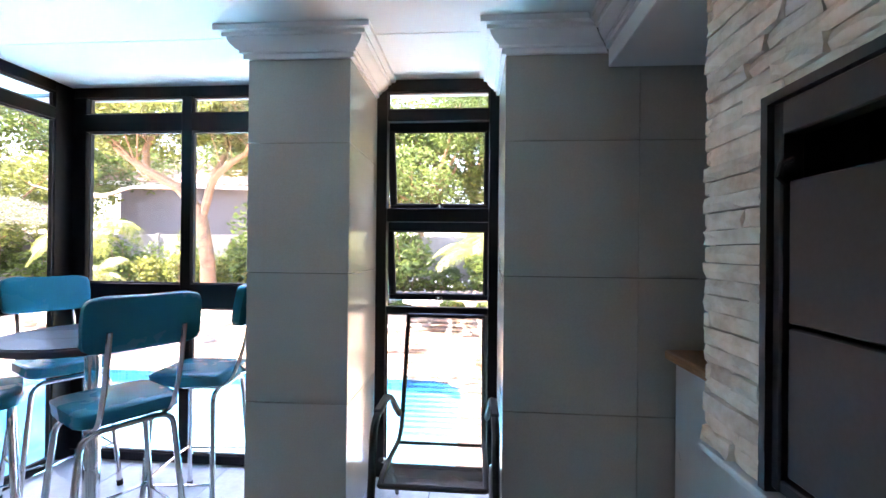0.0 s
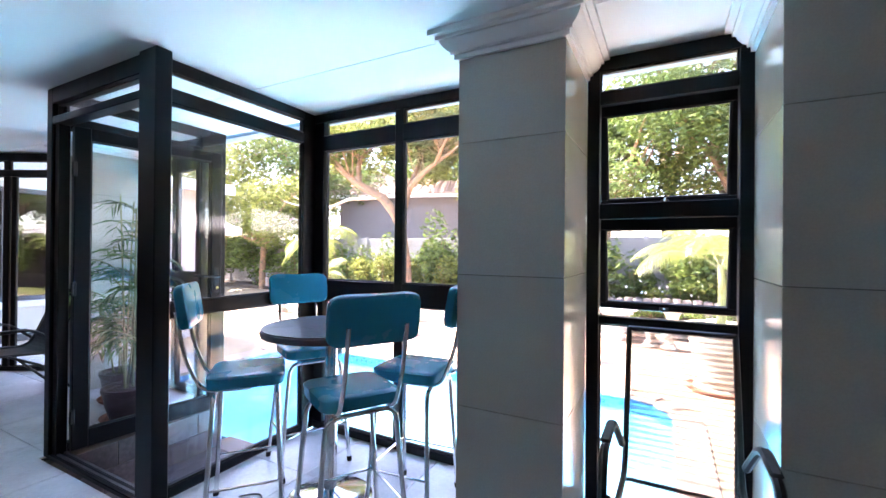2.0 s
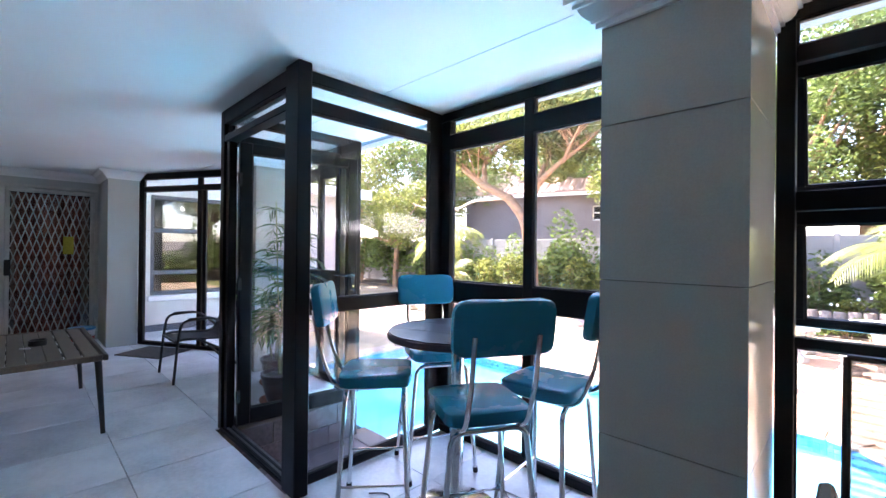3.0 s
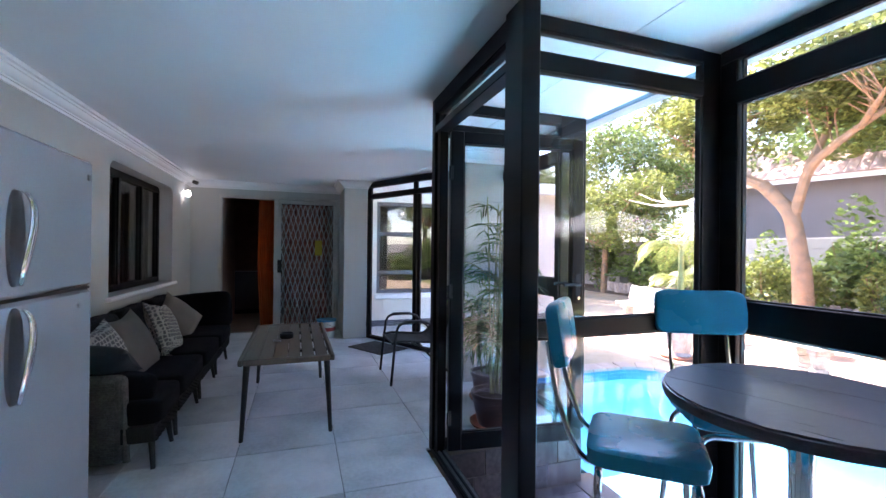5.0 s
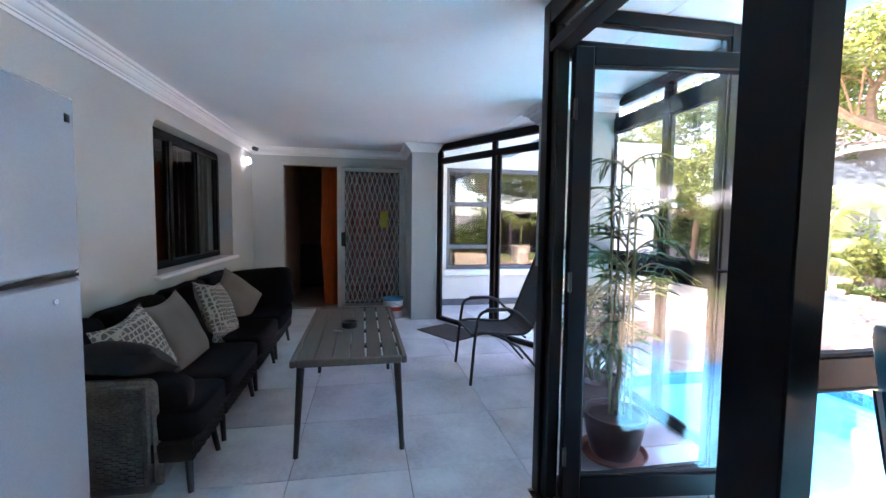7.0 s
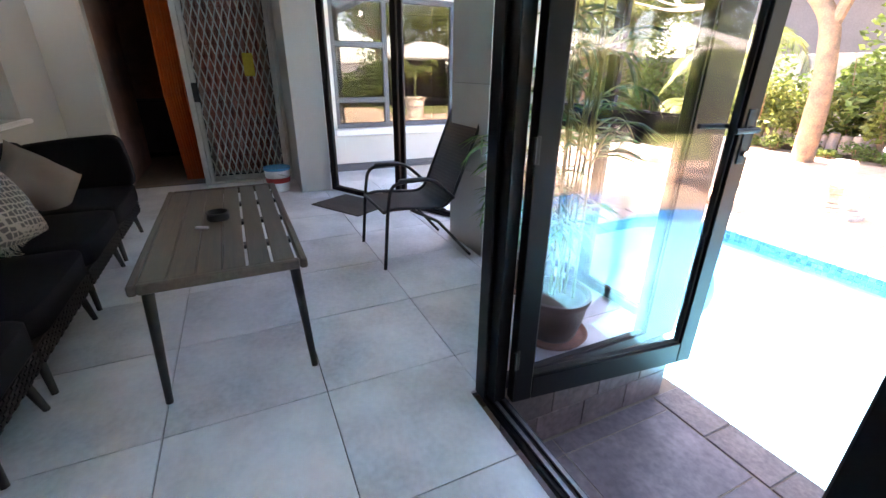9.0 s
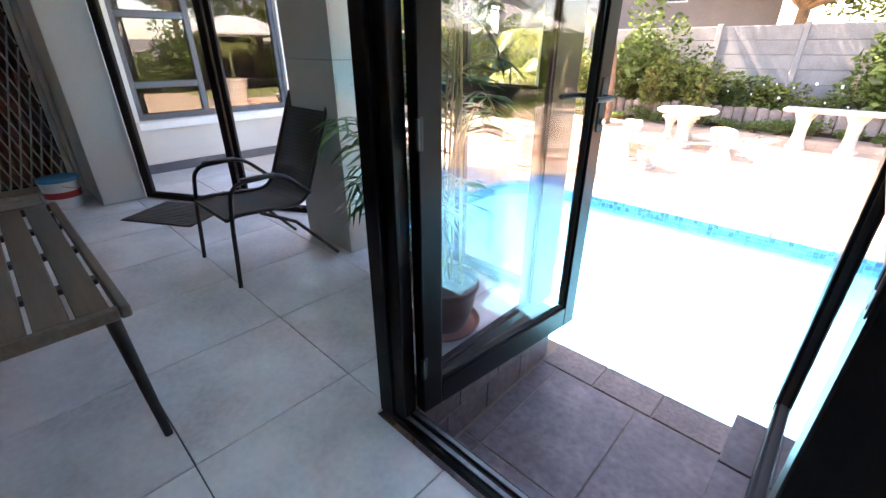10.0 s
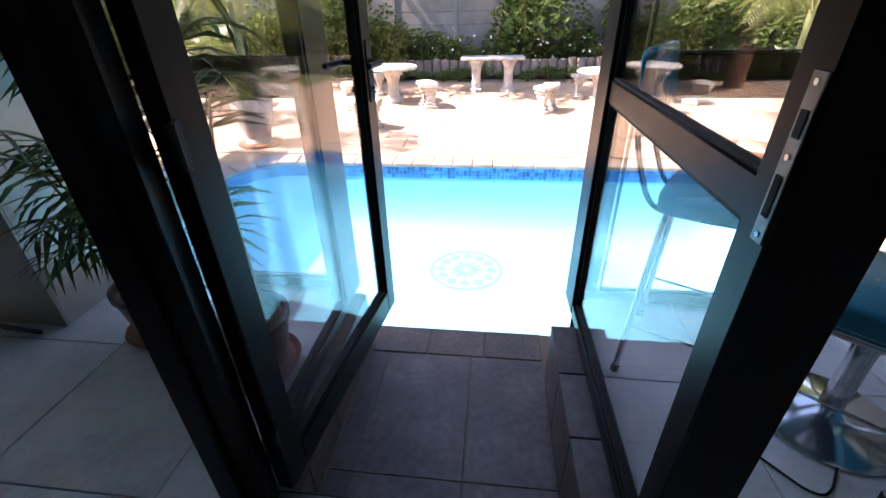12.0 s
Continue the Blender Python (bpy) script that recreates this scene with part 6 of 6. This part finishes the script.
def split_stone(l, h, d):
    """A rough stone strip: a box with a broken front."""
    nu = max(3, int(l / 0.05))
    vs, fs = [], []
    for i in range(nu + 1):
        for j in range(3):
            e = 0.006 if j in (0, 2) or i in (0, nu) else 0.0
            vs.append((-d - rng.uniform(-0.005, 0.006) + e, l * i / nu, h * j / 2 + (rng.uniform(-0.0025, 0.0025) if 0 < j < 2 else rng.uniform(-0.0015, 0.0015))))
    for i in range(nu):
        for j in range(2):
            fs.append((i * 3 + j, i * 3 + j + 1, (i + 1) * 3 + j + 1, (i + 1) * 3 + j))
    k = len(vs)
    for i in range(nu + 1):
        vs += [(0, l * i / nu, 0), (0, l * i / nu, h)]
    for i in range(nu):
        fs += [(i * 3, (i + 1) * 3, k + 2 * i + 2, k + 2 * i), (i * 3 + 2, k + 2 * i + 1, k + 2 * i + 3, (i + 1) * 3 + 2)]
    fs += [(0, k, k + 1, 2, 1), (nu * 3, nu * 3 + 1, nu * 3 + 2, k + 2 * nu + 1, k + 2 * nu)]
    return B().add(vs, fs)


z = 0.822
while z < CEIL - 0.02:
    h = rng.uniform(0.034, 0.050)
    h = min(h, CEIL - 0.004 - z)
    spans = [(0.475, 0.557), (1.653, 1.875)] if z + h * 0.5 < 1.645 else [(0.30, 1.875)]
    for s0, s1 in spans:
        y = s1
        while y > s0 + 0.02:
            l = min(rng.uniform(0.10, 0.30), y - s0)
            if y - l - s0 < 0.06:
                l = y - s0
            o = new("stone", split_stone(l - 0.003, h - 0.003, rng.uniform(0.018, 0.034)).mesh("stone", M_stone, False))
            o.location, o.parent = (1.466, y - l, z), sf
            y -= l
    z += h
z = 0.822
while z < CEIL - 0.16:        # returns at the outer corner
    h = rng.uniform(0.034, 0.050)
    o = new("stone", B().box((1.45, 1.862, z), (1.70, 1.882 + rng.uniform(0, 0.012), z + h - 0.003), 0.004).mesh("stone", M_stone, False))
    o.parent = sf
    z += h
structure("stone_shelf", B().box((1.43, -0.3, 0.80), (2.68, 1.87, 0.818), 0.003), M_cab, "pale grey slab under the barbecue", "slab")

# slate landing, its sides and the ledge
ld = structure("landing", B().box((-2.80, 2.02, STEP - 0.06), (-1.66, 3.30, STEP - 0.003)), M_slgrout, "dark slate tiled landing between the door and the pool", "landing")
cuts_x, cuts_y = [-2.705, -2.605, -2.165, -1.795], [2.03, 2.41, 3.09]
rects = [(a + 0.003, b - 0.003, c + 0.003, d - 0.003) for a, b in zip(cuts_x, cuts_x[1:]) for c, d in zip(cuts_y, cuts_y[1:])]
tile_pieces(ld, M_slate, rects, 0.012, "z", STEP - 0.012, 1, "slate_tile", 0.002)
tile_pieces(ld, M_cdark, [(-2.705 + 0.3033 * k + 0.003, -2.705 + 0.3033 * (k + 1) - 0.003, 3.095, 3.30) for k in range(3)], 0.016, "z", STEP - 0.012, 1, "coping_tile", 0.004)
sd = structure("landing_side", B().box((-2.80, 2.02, STEP), (-2.725, 3.16, -0.03)).box((-1.785, 2.11, STEP), (-1.66, 2.98, -0.035)), M_slgrout, "slate-clad side walls of the landing", "wall")
tile_pieces(sd, M_slate, [(2.03 + 0.282 * k, 2.03 + 0.282 * (k + 1) - 0.005, STEP + 0.002, -0.20) for k in range(4)], 0.012, "x", -2.725, 1, "slate_tile", 0.002)
tile_pieces(sd, M_slate, [(2.03 + 0.282 * k + 0.08, min(3.155, 2.03 + 0.282 * (k + 1) + 0.075), -0.195, -0.032) for k in range(4)], 0.012, "x", -2.725, 1, "slate_tile", 0.002)
tile_pieces(sd, M_slate, [(2.11 + 0.29 * k, 2.11 + 0.29 * (k + 1) - 0.005, STEP + 0.002, -0.04) for k in range(3)], 0.012, "x", -1.785, -1, "slate_tile", 0.002)
tile_pieces(sd, M_slate, [(-1.80, -1.665, 2.11 + 0.29 * k, 2.11 + 0.29 * (k + 1) - 0.005) for k in range(3)], 0.014, "z", -0.035, 1, "slate_tile", 0.003)
sd2 = structure("slab_edge", B().box((-1.66, 3.13, STEP), (2.9, 3.205, -0.015)).box((-7.3, 3.13, STEP), (-2.80, 3.205, -0.015)), M_slate, "slate-clad outer edge of the floor slab", "edge")

# pool coping, mosaic band and floor medallion
cp2 = new("pool_coping")
tagged(cp2, "terracotta pavers round the pool edge, darker on the house side", "coping", "", "structure")
ou, inn = pool_outline(0.30, 14), pool_outline(-0.02, 14)


def resample(pts, step):
    out, ln = [], 0.0
    pts = pts + pts[:1]
    total = sum((Vector(b) - Vector(a)).length for a, b in zip(pts, pts[1:]))
    n = int(total / step)
    i, acc = 0, 0.0
    seg = [(Vector(b) - Vector(a)).length for a, b in zip(pts, pts[1:])]
    for k in range(n + 1):
        d = total * k / n
        while i < len(seg) - 1 and d > acc + seg[i]:
            acc += seg[i]
            i += 1
        f = (d - acc) / seg[i] if seg[i] > 1e-9 else 0
        out.append(tuple(Vector(pts[i]).lerp(Vector(pts[i + 1]), min(1, f))))
    return out


mid = resample(pool_outline(-0.02, 14), 0.235)
for a, b in zip(mid, mid[1:]):
    a, b = Vector((*a, 0)), Vector((*b, 0))
    d = (b - a).normalized()
    nrm = Vector((d.y, -d.x, 0))
    if a.y < 3.36 and -2.98 < (a.x + b.x) / 2 < -1.50:
        continue
    m4 = Matrix(((d.x, nrm.x, 0, 0), (d.y, nrm.y, 0, 0), (0, 0, 1, 0), (0, 0, 0, 1)))
    l = (b - a).length
    # house side: narrower pavers in the darker coping colour
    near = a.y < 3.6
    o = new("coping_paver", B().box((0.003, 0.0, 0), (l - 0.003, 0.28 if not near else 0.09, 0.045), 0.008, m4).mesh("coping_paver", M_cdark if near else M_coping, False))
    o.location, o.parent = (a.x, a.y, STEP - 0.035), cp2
band = resample(pool_outline(-0.003, 14), 0.0485)
me_m = B().box((-0.0225, -0.003, -0.0225), (0.0225, 0.003, 0.0225), 0.0015).mesh("mosaic_tile", M_mos, False)
rest = B()
for a, b in zip(band, band[1:]):
    c = ((a[0] + b[0]) / 2, (a[1] + b[1]) / 2)
    ang = math.degrees(math.atan2(b[1] - a[1], b[0] - a[0]))
    far = c[1] > PY1 - 0.02 and -4.45 < c[0] < 0.2
    for r in range(3):
        z = STEP - 0.055 - 0.0485 * r
        if far and r < 3 and len(pool.children) < 290:
            o = new("mosaic_tile", me_m)
            o.matrix_basis, o.parent = pose(c[0], c[1], z, 0, 0, ang), pool
        else:
            rest.box((-0.0225, -0.003, -0.0225), (0.0225, 0.003, 0.0225), 0, pose(c[0], c[1], z, 0, 0, ang))
mi = material("blue_mosaic_mixed", (0.05, 0.25, 0.58), 0.2, 0, 0.2, 14, 22)
part("mosaic_band", rest, mi, pool)["kind"] = "stuff"
md = B()
for k in range(12):
    a0 = 2 * math.pi * k / 12
    for r0, r1, w in ((0.03, 0.20, 0.24), (0.21, 0.35, 0.24)):
        p = [(r0, a0), ((r0 + r1) / 2, a0 + w), (r1, a0), ((r0 + r1) / 2, a0 - w)]
        md.add([(r * math.cos(t), r * math.sin(t), 0) for r, t in p], [(0, 1, 2, 3)])
ring = [(r * math.cos(2 * math.pi * k / 36), r * math.sin(2 * math.pi * k / 36), 0) for r in (0.36, 0.40) for k in range(36)]
md.add(ring, [(k, (k + 1) % 36, 36 + (k + 1) % 36, 36 + k) for k in range(36)])
o = part("medallion", md, M_medal, pool, "blue rosette on the pool floor", False)
o.location = (-2.33, 5.35, -1.256)
hz = part("return_inlet", B().lathe([(0.05, 0), (0.05, 0.01), (0.02, 0.012)], 16), M_bucket, pool)
hz.matrix_basis = pose(-0.9, 5.2, -1.258)

# paving slabs beyond the pool
pv = structure("pavement", B().box((-9.4, 6.56, STEP - 0.05), (3.4, 12.94, STEP - 0.010)), M_coping, "peach stamped concrete paving in running bond", "pavement")
cache = {}
rng = random.Random(5)
row = 0
y = 6.57
while y < 12.3:
    d = (0.30, 0.45, 0.38)[row % 3]
    x = -6.9 - (0.28 if row % 2 else 0.0)
    while x < 2.6:
        l = rng.choice((0.60, 0.75, 0.90))
        if (l, d) not in cache:
            cache[l, d] = B().box((0.004, 0.004, 0), (l - 0.004, d - 0.004, 0.014), 0.004).mesh("paving_slab", M_pave, False)
        o = new("paving_slab", cache[l, d])
        o.location, o.parent = (x, y, STEP - 0.012), pv
        x += l
    y += d
    row += 1
